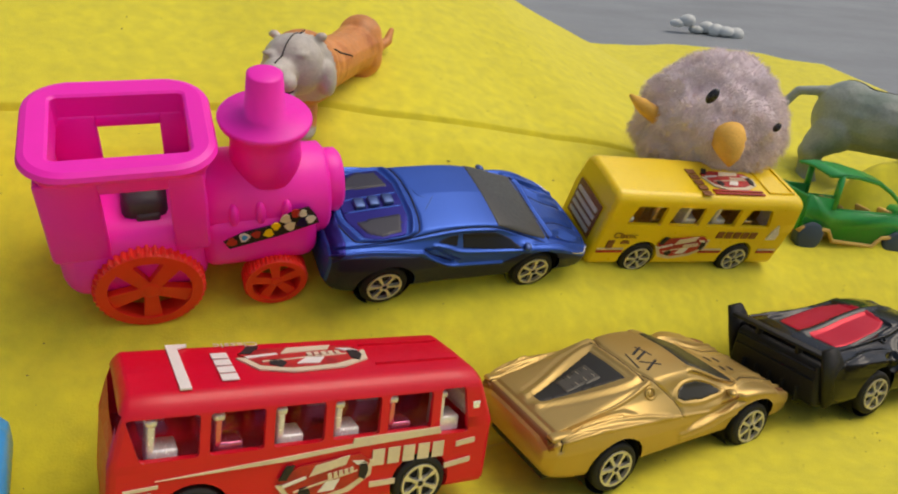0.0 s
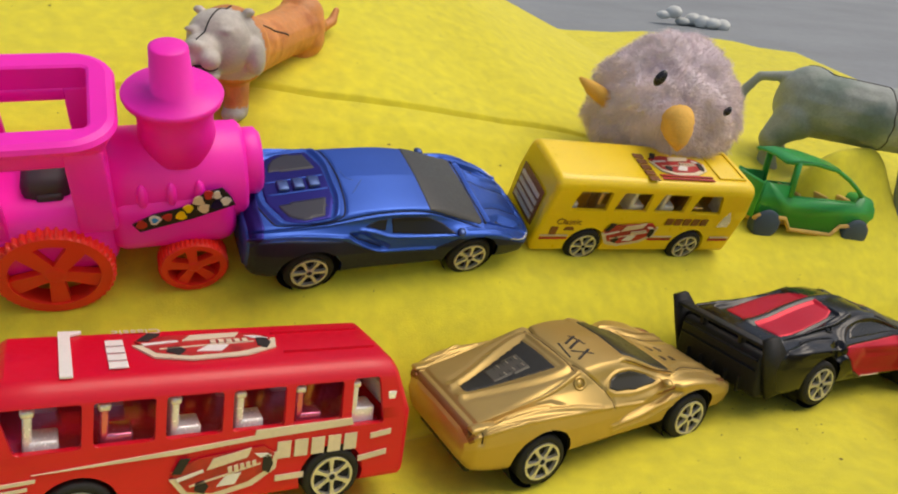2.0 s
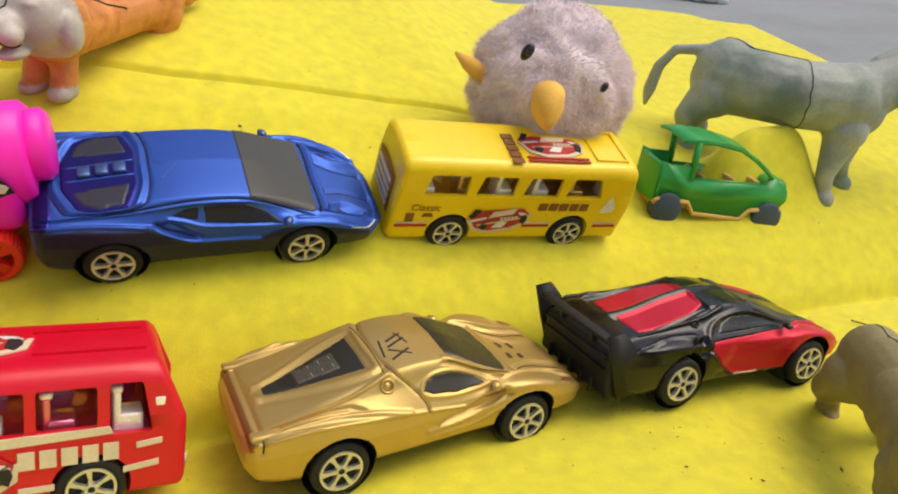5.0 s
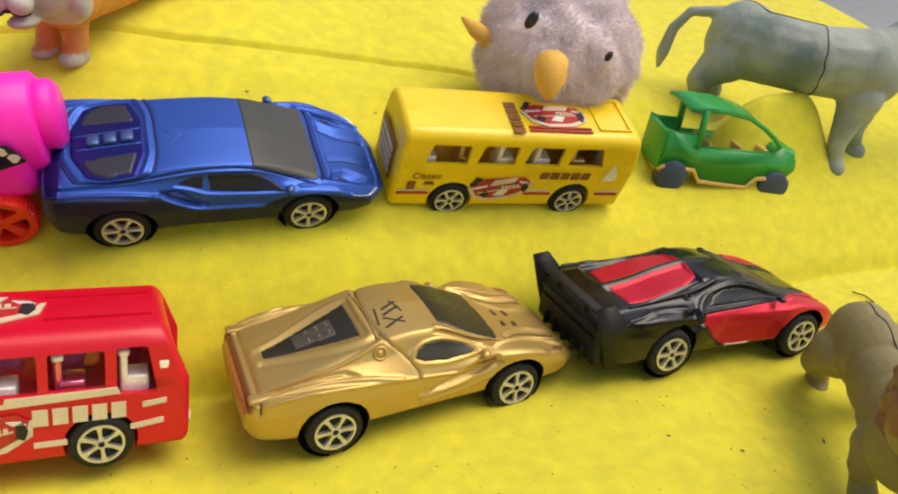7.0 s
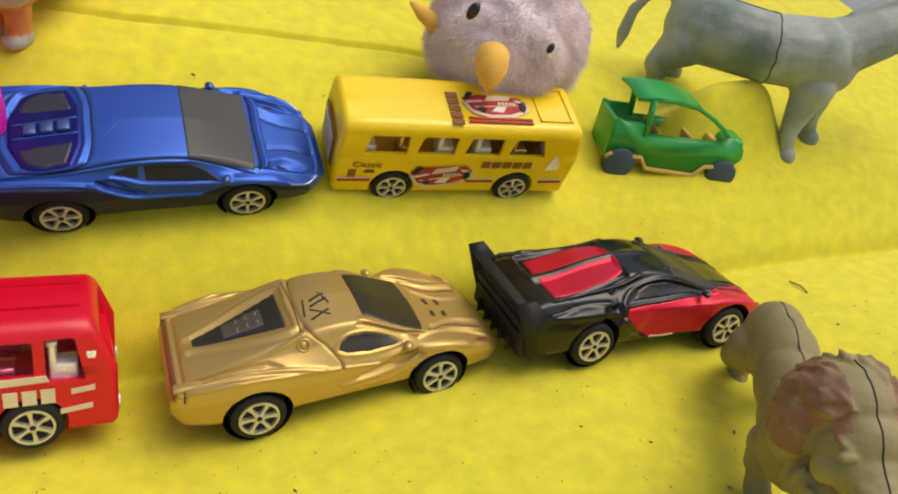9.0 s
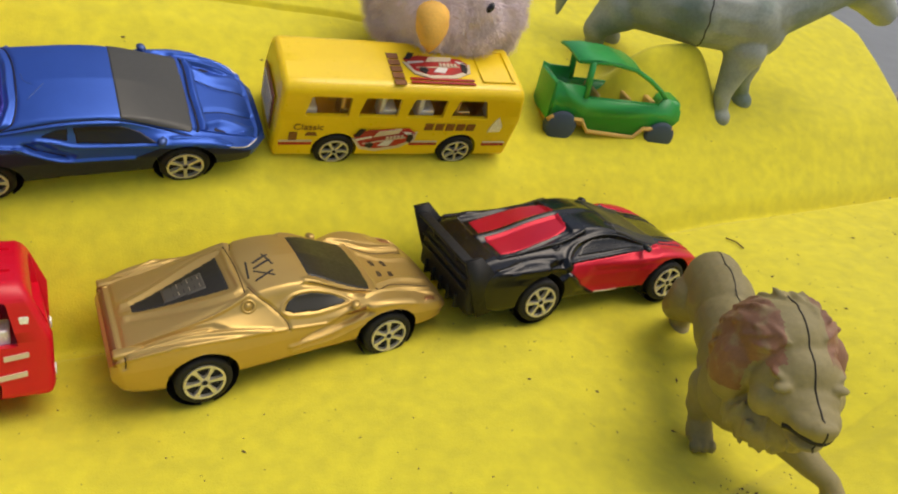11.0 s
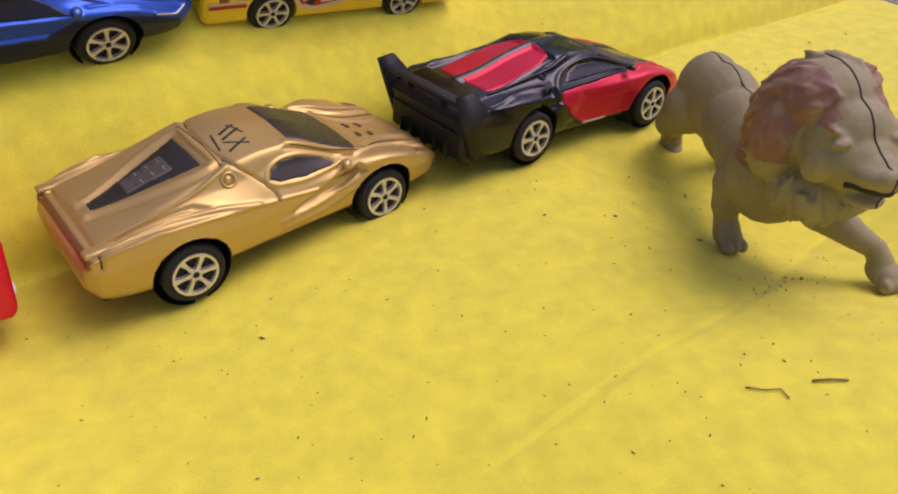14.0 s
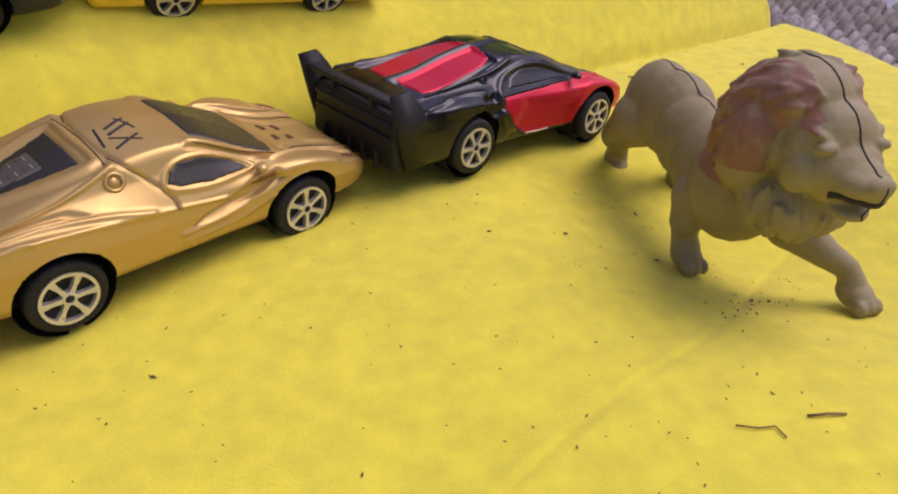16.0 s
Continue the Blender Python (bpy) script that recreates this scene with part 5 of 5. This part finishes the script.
    for x in (0.020, 0.040):
        bm = bmesh.new()
        add_box(bm, x, x + 0.009, -0.011, 0.011, 0.012, 0.0190, 0.001)
        add_box(bm, x - 0.0015, x + 0.001, -0.011, 0.011, 0.016, 0.0285, 0.001)
        part("seat", bm, TANPLASTIC, g)
    bm = bmesh.new()
    add_box(bm, 0.052, 0.056, -0.012, 0.012, 0.014, 0.0290, 0.001)
    part("dashboard", bm, TANPLASTIC, g)
    for x in (0.0, wb):
        for side in (-1, 1):
            bm = bmesh.new()
            lathe(bm, [(0, 0.0074), (0.0006, 0.0088), (0.0012, 0.0094), (0.006, 0.0094), (0.0066, 0.0084)], 26, pose(x, side * 0.0172, 0.0085) @ (Matrix.Identity(4) if side < 0 else pose(0, 0, 0, 0, 0, 180)))
            part("wheel", bm, SLATE, g)
    return g


green_car()


# ---- toys that only peep in at the side ----
def side_car(name, x, y, heading, paint, label, rows, lift=0.0):
    u, v = to_uv(x, y)
    m = pose(x, y, height(u, v) + lift, 0, 0, heading)
    car = thing(name, m, label, "toy car")
    s = Shell(rows, (), (), [(0.0, 0.0099, 0.0108), (0.06, 0.0099, 0.0108)])
    s.mesh("body", paint, car, 150, 120)
    for wx in (0.0, 0.06):
        for side in (-1, 1):
            wheel(car, wx, side * 0.026, 0.0095, 0.008, side)
            cup(car, wx, side, 0.0235, 0.0099, 0.0108)
    s.patch("windscreen", [(0.036, 0.78), (0.050, 0.76), (0.050, 1.24), (0.036, 1.22)], GLASS, car)
    both(s.patch, "side_window", [(0.004, 0.64), (0.040, 0.64), (0.034, 0.76), (0.010, 0.77)], GLASS, car)
    return car


VAN_ROWS = [(-0.024, .022, .023, .018, .010, .026, .030), (-0.019, .024, .026, .020, .007, .027, .038), (0.000, .025, .027, .021, .007, .027, .043), (0.030, .025, .027, .021, .007, .027, .043),
            (0.046, .025, .027, .020, .007, .027, .036), (0.058, .025, .027, .019, .007, .026, .029), (0.076, .024, .026, .018, .007, .024, .026), (0.084, .020, .021, .012, .009, .018, .020)]


# ---- toy animals: each one plain moulded mesh ----
def moulded(name, build, mat, label, voxel, smooth_n=4, extra=(), pick=None, seams=()):
    """One cast mesh from joined forms, with dark mould seams pressed along its skin."""
    bm = bmesh.new()
    build(bm)
    me = bpy.data.meshes.new(name)
    bm.to_mesh(me)
    bm.free()
    tmp = new(name, me)
    mod = tmp.modifiers.new("skin", "REMESH")
    mod.mode, mod.voxel_size = "VOXEL", voxel
    sm = tmp.modifiers.new("soften", "SMOOTH")
    sm.iterations, sm.factor = smooth_n, 0.5
    bpy.context.view_layer.update()
    done = bpy.data.meshes.new_from_object(tmp.evaluated_get(bpy.context.evaluated_depsgraph_get()))
    bpy.data.objects.remove(tmp)
    done.materials.clear()
    for m in (mat, *extra):
        done.materials.append(m)
    if pick:
        for p in done.polygons:
            p.material_index = pick(p.center)
    if seams:
        bm = bmesh.new()
        bm.from_mesh(done)
        skin = BVHTree.FromBMesh(bm)
        for pts, r in seams:
            pts = [Vector(p) for p in pts]
            fine = [a.lerp(b, k / 8) for a, b in zip(pts, pts[1:]) for k in range(8)] + [pts[-1]]
            fine = [skin.find_nearest(p)[0] for p in fine]
            fine = [p for p, q in zip(fine, [None] + fine) if q is None or (p - q).length > 1e-5]
            before = len(bm.faces)
            tube(bm, fine, [r] * len(fine), 6)
            bm.faces.ensure_lookup_table()
            for f in bm.faces[before:]:
                f.material_index = 1 + len(extra)
        bm.to_mesh(done)
        bm.free()
        done.materials.append(SEAM)
    done.polygons.foreach_set("use_smooth", [True] * len(done.polygons))
    ob = new(name, done)
    return tagged(ob, label, "toy animal", "toy animals")


def limb(bm, pts, radii):
    tube(bm, pts, radii, 14)
    for p, r in zip(pts, radii):
        blob(bm, p, (r, r, r))


def lion(bm):
    """Striding lion that faces -y."""
    for p, r in (((.2960, .2880, .0640), (.0135, .0150, .0170)), ((.2955, .2740, .0650), (.0140, .0190, .0175)), ((.2935, .2560, .0640), (.0140, .0200, .0165)), ((.2905, .2370, .0640), (.0150, .0200, .0180)), ((.2880, .2220, .0680), (.0180, .0170, .0210))):
        blob(bm, p, r)
    body_count = len(bm.verts)
    blob(bm, (.2850, .2150, .0930), (.0215, .0170, .0265))          # mane
    blob(bm, (.2835, .2085, .1070), (.0190, .0150, .0150))
    blob(bm, (.2870, .1990, .0770), (.0190, .0150, .0130))          # beard
    blob(bm, (.2855, .1950, .0990), (.0165, .0120, .0160))          # face
    for k in range(5):
        q = k / 4
        blob(bm, (.2855 + .001 * q, .1930 - .0175 * q, .1030 - .0060 * q), (.0078 - .0015 * q, .0060, .0060 - .0012 * q))   # nose bridge
    blob(bm, (.2862, .1800, .0970), (.0098, .0095, .0055))          # muzzle
    blob(bm, (.2862, .1725, .0985), (.0056, .0030, .0036))          # nose
    blob(bm, (.2875, .1815, .0862), (.0074, .0082, .0032))          # chin
    blob(bm, (.2858, .1885, .0960), (.0140, .0120, .0110))
    for sx in (-1, 1):
        blob(bm, (.2850 + sx * .0205, .2060, .0990), (.0038, .0026, .0060), pose(0, 0, 0, 0, sx * 18, 0))
        blob(bm, (.2850 + sx * .0160, .2080, .0930), (.0095, .0100, .0170))
        blob(bm, (.2850 + sx * .0085, .1905, .1070), (.0056, .0038, .0014), pose(0, 0, 0, 0, sx * -14, 0))
        blob(bm, (.2850 + sx * .0106, .1856, .1052), (.0036, .0022, .0016), pose(0, 0, 0, 0, sx * 12, 0))
        blob(bm, (.2855 + sx * .0120, .1905, .0945), (.0055, .0060, .0075))
    rnd = random.Random(5)
    def strands(centre, radii, n, keep, flow, size):
        for k in range(n):
            d = Vector((rnd.gauss(0, 1), rnd.gauss(0, 1), rnd.gauss(0, 1))).normalized()
            if not keep(d):
                continue
            p = Vector(centre) + Vector((d.x * radii[0], d.y * radii[1], d.z * radii[2])) * 1.015
            t = flow - d * flow.dot(d)
            turn = Vector((0, 0, 1)).rotation_difference(t.normalized()).to_matrix().to_4x4()
            blob(bm, p, (size, size, size * 4.2), turn @ pose(0, 0, 0, rnd.uniform(-14, 14), rnd.uniform(-14, 14), 0))

    strands((.2850, .2150, .0930), (.0216, .0172, .0266), 280, lambda d: d.z > -0.5 and d.y > -0.75, Vector((0, 0.8, -1)), .0014)
    strands((.2835, .2085, .1070), (.0185, .0145, .0145), 80, lambda d: d.z > 0.1 and abs(d.x) > 0.25, Vector((0, 0.9, -0.6)), .0013)
    strands((.2870, .1990, .0770), (.0190, .0150, .0130), 150, lambda d: d.z < 0.5, Vector((0, -0.2, -1)), .0012)
    bm.verts.ensure_lookup_table()
    hub = Vector((.2865, .2070, .0930))
    bmesh.ops.transform(bm, matrix=Matrix.Translation(hub) @ Matrix.Scale(0.91, 4) @ Matrix.Translation(-hub), verts=bm.verts[body_count:])
    limb(bm, [(.2800, .2300, .0580), (.2775, .2290, .0490), (.2790, .2290, .0425), (.2795, .2265, .0378)], [.0095, .0060, .0047, .0054])
    limb(bm, [(.2980, .2050, .0620), (.3060, .1940, .0575), (.3120, .1890, .0545), (.3135, .1860, .0508)], [.0082, .0050, .0040, .0045])
    limb(bm, [(.2900, .2880, .0560), (.2870, .2960, .0440), (.2945, .3040, .0330), (.2960, .3050, .0245)], [.0120, .0072, .0048, .0055])
    limb(bm, [(.3020, .2880, .0560), (.3110, .2840, .0450), (.3150, .2860, .0350), (.3160, .2840, .0280)], [.0120, .0072, .0048, .0055])
    for c in ((.2798, .2250, .0355), (.3140, .1835, .0481), (.2958, .3030, .0225), (.3160, .2820, .0252)):
        blob(bm, c, (.0056, .0068, .0047))
        for q in (-1, 0, 1):
            blob(bm, (c[0] + q * .0033, c[1] - .0057, c[2] - .0010), (.0022, .0031, .0030))


def lion_colour(c):
    if c.y > 0.232 or c.z < 0.074 or c.y < 0.186:
        return 0
    r = math.hypot((c.x - 0.2855) / 1.05, c.z - 0.0960)
    if abs(c.x - 0.2845) < 0.007 and c.z > 0.098:
        return 0
    return 1 if (r > 0.0155 and c.z > 0.088 + 0.25 * (0.205 - c.y)) or (c.y > 0.214 and c.z > 0.074) else 0


LION_SEAM = [(0.2851, 0.217, 0.1249), (0.2838, 0.2079, 0.1221), (0.2847, 0.1997, 0.1148), (0.2851, 0.1906, 0.1085), (0.2857, 0.1815, 0.1021), (0.2862, 0.1733, 0.0975), (0.2866, 0.1733, 0.0921), (0.2879, 0.1751, 0.0857)]
moulded("toy_lion", lion, LION, "olive tan rubber toy lion with a reddish brown mane", 0.0008, 1, (MANE,), lion_colour,
        [(LION_SEAM, .00032), ([(.2960, .2950, .0810), (.2955, .2800, .0830), (.2940, .2600, .0830), (.2920, .2450, .0830)], .0003),
         ([(0.2769, 0.1815, 0.0916), (0.2824, 0.1751, 0.0925), (0.2866, 0.1733, 0.093), (0.2915, 0.1751, 0.0921), (0.2951, 0.1815, 0.0916)], .0012)])


def donkey(bm):
    limb(bm, [(.2950, .5150, .1290), (.3100, .5010, .1290), (.3320, .4880, .1275), (.3620, .4880, .1260)], [.0235, .0222, .0215, .0225])
    blob(bm, (.2940, .5150, .1345), (.0215, .0205, .0210))
    blob(bm, (.3720, .4890, .1200), (.0170, .0190, .0190))
    limb(bm, [(.3740, .4900, .1300), (.3950, .4930, .1390), (.4240, .5000, .1500)], [.0190, .0165, .0140])
    limb(bm, [(.4240, .5000, .1520), (.4480, .5060, .1400), (.4620, .5100, .1300)], [.0145, .0115, .0090])
    for dx in (-1, 1):
        limb(bm, [(.4200, .5020 + dx * .008, .1620), (.4160, .5060 + dx * .012, .1820)], [.0050, .0025])
    limb(bm, [(.3780, .4930, .1500), (.3950, .4960, .1570), (.4150, .5000, .1640)], [.0030, .0036, .0036])
    limb(bm, [(.3630, .4780, .1080), (.3590, .4750, .0960), (.3550, .4715, .0800), (.3565, .4710, .0700), (.3570, .4700, .0640)], [.0135, .0092, .0058, .0048, .0072])
    limb(bm, [(.3740, .4980, .1080), (.3770, .4970, .0920), (.3765, .4960, .0800), (.3790, .4960, .0710), (.3800, .4950, .0660)], [.0125, .0084, .0058, .0048, .0072])
    limb(bm, [(.2860, .5080, .1200), (.2715, .5070, .1050), (.2720, .5090, .0920), (.2730, .5080, .0820)], [.0160, .0090, .0060, .0080])
    limb(bm, [(.2960, .5280, .1180), (.2880, .5360, .1040), (.2890, .5370, .0960), (.2890, .5360, .0900)], [.0150, .0085, .0060, .0080])
    limb(bm, [(.2800, .5220, .1460), (.2620, .5280, .1440), (.2530, .5300, .1320), (.2490, .5300, .1160), (.2475, .5300, .1055)], [.0040, .0034, .0038, .0044, .0016])


girth = [(.3330 + .004 * math.cos(a), .4880 + .030 * math.cos(a), .1275 + .030 * math.sin(a)) for a in [2.0 * math.pi * k / 24 for k in range(25)]]
moulded("toy_donkey", donkey, GREY_RUBBER, "grey green rubber toy donkey with a seam round its body", 0.0013, 3, (), None,
        [(girth, .0004), ([(.2900, .5200, .160), (.3050, .5030, .158), (.3200, .4940, .155), (.3330, .4880, .153)], .0004)])


def tiger(bm):
    """Snarling tiger that faces -y and stands on the slope."""
    limb(bm, [(-.0500, .4400, .1740), (-.0560, .4180, .1725), (-.0630, .3960, .1710), (-.0680, .3780, .1715)], [.0150, .0130, .0135, .0150])
    blob(bm, (-.0490, .4410, .1800), (.0130, .0140, .0120))
    blob(bm, (-.0690, .3640, .1750), (.0185, .0120, .0190))         # ruff
    blob(bm, (-.0715, .3540, .1785), (.0150, .0125, .0150))         # head
    blob(bm, (-.0760, .3430, .1765), (.0085, .0100, .0075))         # muzzle
    blob(bm, (-.0770, .3345, .1795), (.0042, .0026, .0030))         # nose
    blob(bm, (-.0750, .3420, .1650), (.0062, .0085, .0030))         # jaw
    for sx in (-1, 1):
        blob(bm, (-.0700 + sx * .0115, .3600, .1915), (.0028, .0022, .0020))
        blob(bm, (-.0762 + sx * .0046, .3370, .1735), (.0050, .0056, .0048))
        blob(bm, (-.0735 + sx * .0070, .3455, .1850), (.0040, .0030, .0016))
        blob(bm, (-.0700 + sx * .0145, .3560, .1720), (.0045, .0060, .0090))
    limb(bm, [(-.0720, .3740, .1630), (-.0690, .3690, .1520), (-.0700, .3680, .1430)], [.0090, .0060, .0062])
    limb(bm, [(-.0800, .3780, .1630), (-.0840, .3740, .1530), (-.0850, .3720, .1450)], [.0090, .0060, .0062])
    limb(bm, [(-.0470, .4380, .1680), (-.0510, .4340, .1580), (-.0545, .4370, .1510)], [.0115, .0072, .0062])
    limb(bm, [(-.0590, .4450, .1680), (-.0650, .4430, .1610), (-.0670, .4440, .1560)], [.0115, .0072, .0062])
    for c in ((-.0705, .3650, .1415), (-.0855, .3690, .1435), (-.0555, .4340, .1495), (-.0675, .4410, .1545)):
        blob(bm, c, (.0060, .0075, .0042))
    limb(bm, [(-.0420, .4490, .1780), (-.0390, .4560, .1715), (-.0345, .4640, .1740), (-.0325, .4680, .1800)], [.0038, .0034, .0030, .0018])


moulded("toy_tiger", tiger, TIGER, "orange rubber toy tiger with a pale grey face", 0.0010, 1, (TIGER_HEAD,), lambda c: 1 if c.y < 0.3600 and c.z > 0.1600 or c.z < 0.1450 else 0,
        [([(-.0670, .3620, .196), (-.0700, .3520, .195), (-.0735, .3440, .188), (-.0765, .3360, .183)], .0004), ([(-.0830, .3370, .1690), (-.0760, .3320, .1695), (-.0680, .3380, .1690)], .0007),
         ([(-.0500, .4000, .175), (-.0520, .3880, .180), (-.0600, .3770, .186), (-.0700, .3720, .190)], .0005)])


# ---- plush chick ----
def plush_chick():
    c = Vector((0.1670, 0.4370, 0.1390))
    ob = thing("plush_chick", Matrix.Translation(c), "mauve grey fluffy plush chick with an orange beak", "plush toy")

    def surf(a, b):
        """Point of the fluffy ball at azimuth a and height angle b."""
        d = Vector((math.cos(a) * math.cos(b), math.sin(a) * math.cos(b), math.sin(b)))
        k = 1 + 0.09 * noise.noise(d * 2.2) + 0.07 * noise.noise(d * 5 + Vector((3, 1, 2))) + 0.04 * noise.noise(d * 12)
        face = d.angle(Vector((-0.12, -0.95, -0.05)))
        k += 0.06 * math.exp(-(face / 0.55) ** 2) - 0.055 * math.exp(-((face - 0.95) / 0.16) ** 2) + 0.07 * math.exp(-(d.angle(Vector((0.15, 0.1, 1.0))) / 0.4) ** 2)
        return Vector((d.x * 0.0432, d.y * 0.0425, d.z * 0.0412)) * k, d

    V, Fs, na, nb = [], [], 96, 48
    for j in range(nb + 1):
        for i in range(na):
            V.append(surf(2 * math.pi * i / na, -math.pi / 2 + math.pi * j / nb)[0])
    for j in range(nb):
        for i in range(na):
            Fs.append((j * na + i, j * na + (i + 1) % na, (j + 1) * na + (i + 1) % na, (j + 1) * na + i))
    link_mesh("body", V, Fs, PLUSH, ob)
    rnd = random.Random(3)
    V, Fs = [], []
    for k in range(40000):
        a, b = rnd.uniform(0, 2 * math.pi), math.asin(rnd.uniform(-1, 1))
        p, d = surf(a, b)
        t = Vector((rnd.gauss(0, 1), rnd.gauss(0, 1), rnd.gauss(0, 1)))
        t = (t - d * t.dot(d)).normalized()
        flow = Vector((0, 0, -0.5)) + t * 0.9
        tip = p + d * rnd.uniform(0.0016, 0.0046) + flow * 0.0028
        s = d.cross(t).normalized() * 0.00018
        i = len(V)
        V += [p - s, p + s, tip]
        Fs.append((i, i + 1, i + 2))
    tagged(link_mesh("fur", V, Fs, PLUSH, ob), kind="stuff")
    bm = bmesh.new()
    q = Vector((0.1585, 0.3740, 0.1405)) - c
    for a0, drop in ((0.0, 0.0), (0.0012, -0.0040)):
        tube(bm, [q + Vector((0.001, 0.012, 0.006 + drop)), q + Vector((0.0005, 0.006, 0.004 + drop)), q + Vector((0, 0.001, -0.001 + drop)), q + Vector((0, -0.001 + a0, -0.0065 + drop * 0.6))], [0.0084, 0.0078, 0.0046, 0.0006], 14)
    part("beak", bm, BEAK, ob, "soft orange felt beak")
    for p, k in (((0.1478, 0.3905, 0.1660), 1.0), ((0.1880, 0.3925, 0.1500), 0.6)):
        bm = bmesh.new()
        blob(bm, Vector(p) - c, (0.0028 * k, 0.0026, 0.0048 * k), pose(0, 0, 0, 0, 32, 0))
        part("eye", bm, EYE_MAT, ob, "shiny dark eye")
    bm = bmesh.new()
    tube(bm, [Vector((0.1340, 0.4250, 0.1420)) - c, Vector((0.1200, 0.4270, 0.1510)) - c, Vector((0.1130, 0.4290, 0.1560)) - c], [0.0056, 0.0042, 0.0008], 10)
    part("wing", bm, BEAK, ob, "small orange felt wing tip")
    bm = bmesh.new()
    blob(bm, Vector((0.1260, 0.4150, 0.1090)) - c, (0.0130, 0.0090, 0.0040))
    part("foot", bm, BEAK, ob, "orange felt foot")
    return ob


plush_chick()


# ---- scraps ----
def scrap(name, x, y, label, size, seed, mat, lift=0.0):
    rnd = random.Random(seed)
    bm = bmesh.new()
    for k in range(7):
        a = -0.5 + k / 6
        blob(bm, (a * size, rnd.uniform(-.1, .1) * size, rnd.uniform(0.05, .12) * size + (0.10 * size if k < 2 else 0)), (size * .14, size * rnd.uniform(.08, .15), size * rnd.uniform(.06, .12)), pose(0, 0, 0, 0, 0, rnd.uniform(-40, 40)))
    ob = part(name, bm, mat)
    ob.matrix_world = pose(x, y, FLOOR_Z + lift, 0, 0, -18)
    return tagged(ob, label, "scrap")


scrap("foam_scrap", 0.92, 2.62, "crumpled white scrap lying on the concrete floor", 0.20, 4, DEBRIS)


def twig(pts, r, label):
    bm = bmesh.new()
    P = []
    for u, v, dz in pts:
        x, y = to_xy(u, v)
        P.append((x, y, height(u, v) + dz))
    tube(bm, P, [r] * len(P), 6)
    return tagged(part("dry_straw", bm, STRAW), label, "straw", "bits of straw")


twig([(0.2690, 0.0340, .0006), (0.2720, 0.0300, .0008), (0.2760, 0.0275, .0007), (0.2745, 0.0240, .0006)], 0.00024, "short bent dry straw on the yellow cloth")
twig([(0.2860, 0.0240, .0006), (0.2900, 0.0210, .0010), (0.2940, 0.0180, .0006)], 0.00036, "short dark dry straw on the yellow cloth")
twig([(0.4740, 0.2110, .0008), (0.4750, 0.2040, .0016), (0.4745, 0.1975, .0008)], 0.00045, "thin dry straw lying beside the toy lion")


def specks():
    rnd = random.Random(11)
    V, Fs = [], []
    for k in range(1130):
        u, v = rnd.uniform(-0.1, 0.62), rnd.choice((rnd.uniform(-0.05, 0.24), rnd.uniform(-0.05, 0.5)))
        if k > 1095:
            u, v = rnd.gauss(0.350, 0.016), rnd.gauss(0.0600, 0.004)
        s = rnd.uniform(0.00015, 0.00035) if rnd.random() < 0.95 else rnd.uniform(0.0004, 0.0007)
        a = rnd.uniform(0, 3.14)
        e = rnd.uniform(1, 3)
        base = len(V)
        for q in range(4):
            w = a + q * math.pi / 2
            k1 = e if q % 2 == 0 else 1
            x, y = to_xy(u + s * k1 * math.cos(w), v + s * k1 * math.sin(w))
            V.append((x, y, height(u, v) + 0.0004))
        x, y = to_xy(u, v)
        V.append((x, y, height(u, v) + 0.0004 + s))
        for q in range(4):
            Fs.append((base + q, base + (q + 1) % 4, base + 4))
    return tagged(link_mesh("lint", V, Fs, TWIG), "dark specks of lint and dust on the cloth", "lint", kind="stuff")


specks()
side_car("red_toy_car", -0.272, 0.266, 20, RED, "glossy red plastic toy car behind the train", VAN_ROWS)
side_car("sky_blue_toy_car", -0.212, 0.148, 26, SKYBLUE, "sky blue plastic toy car behind the red bus", VAN_ROWS)
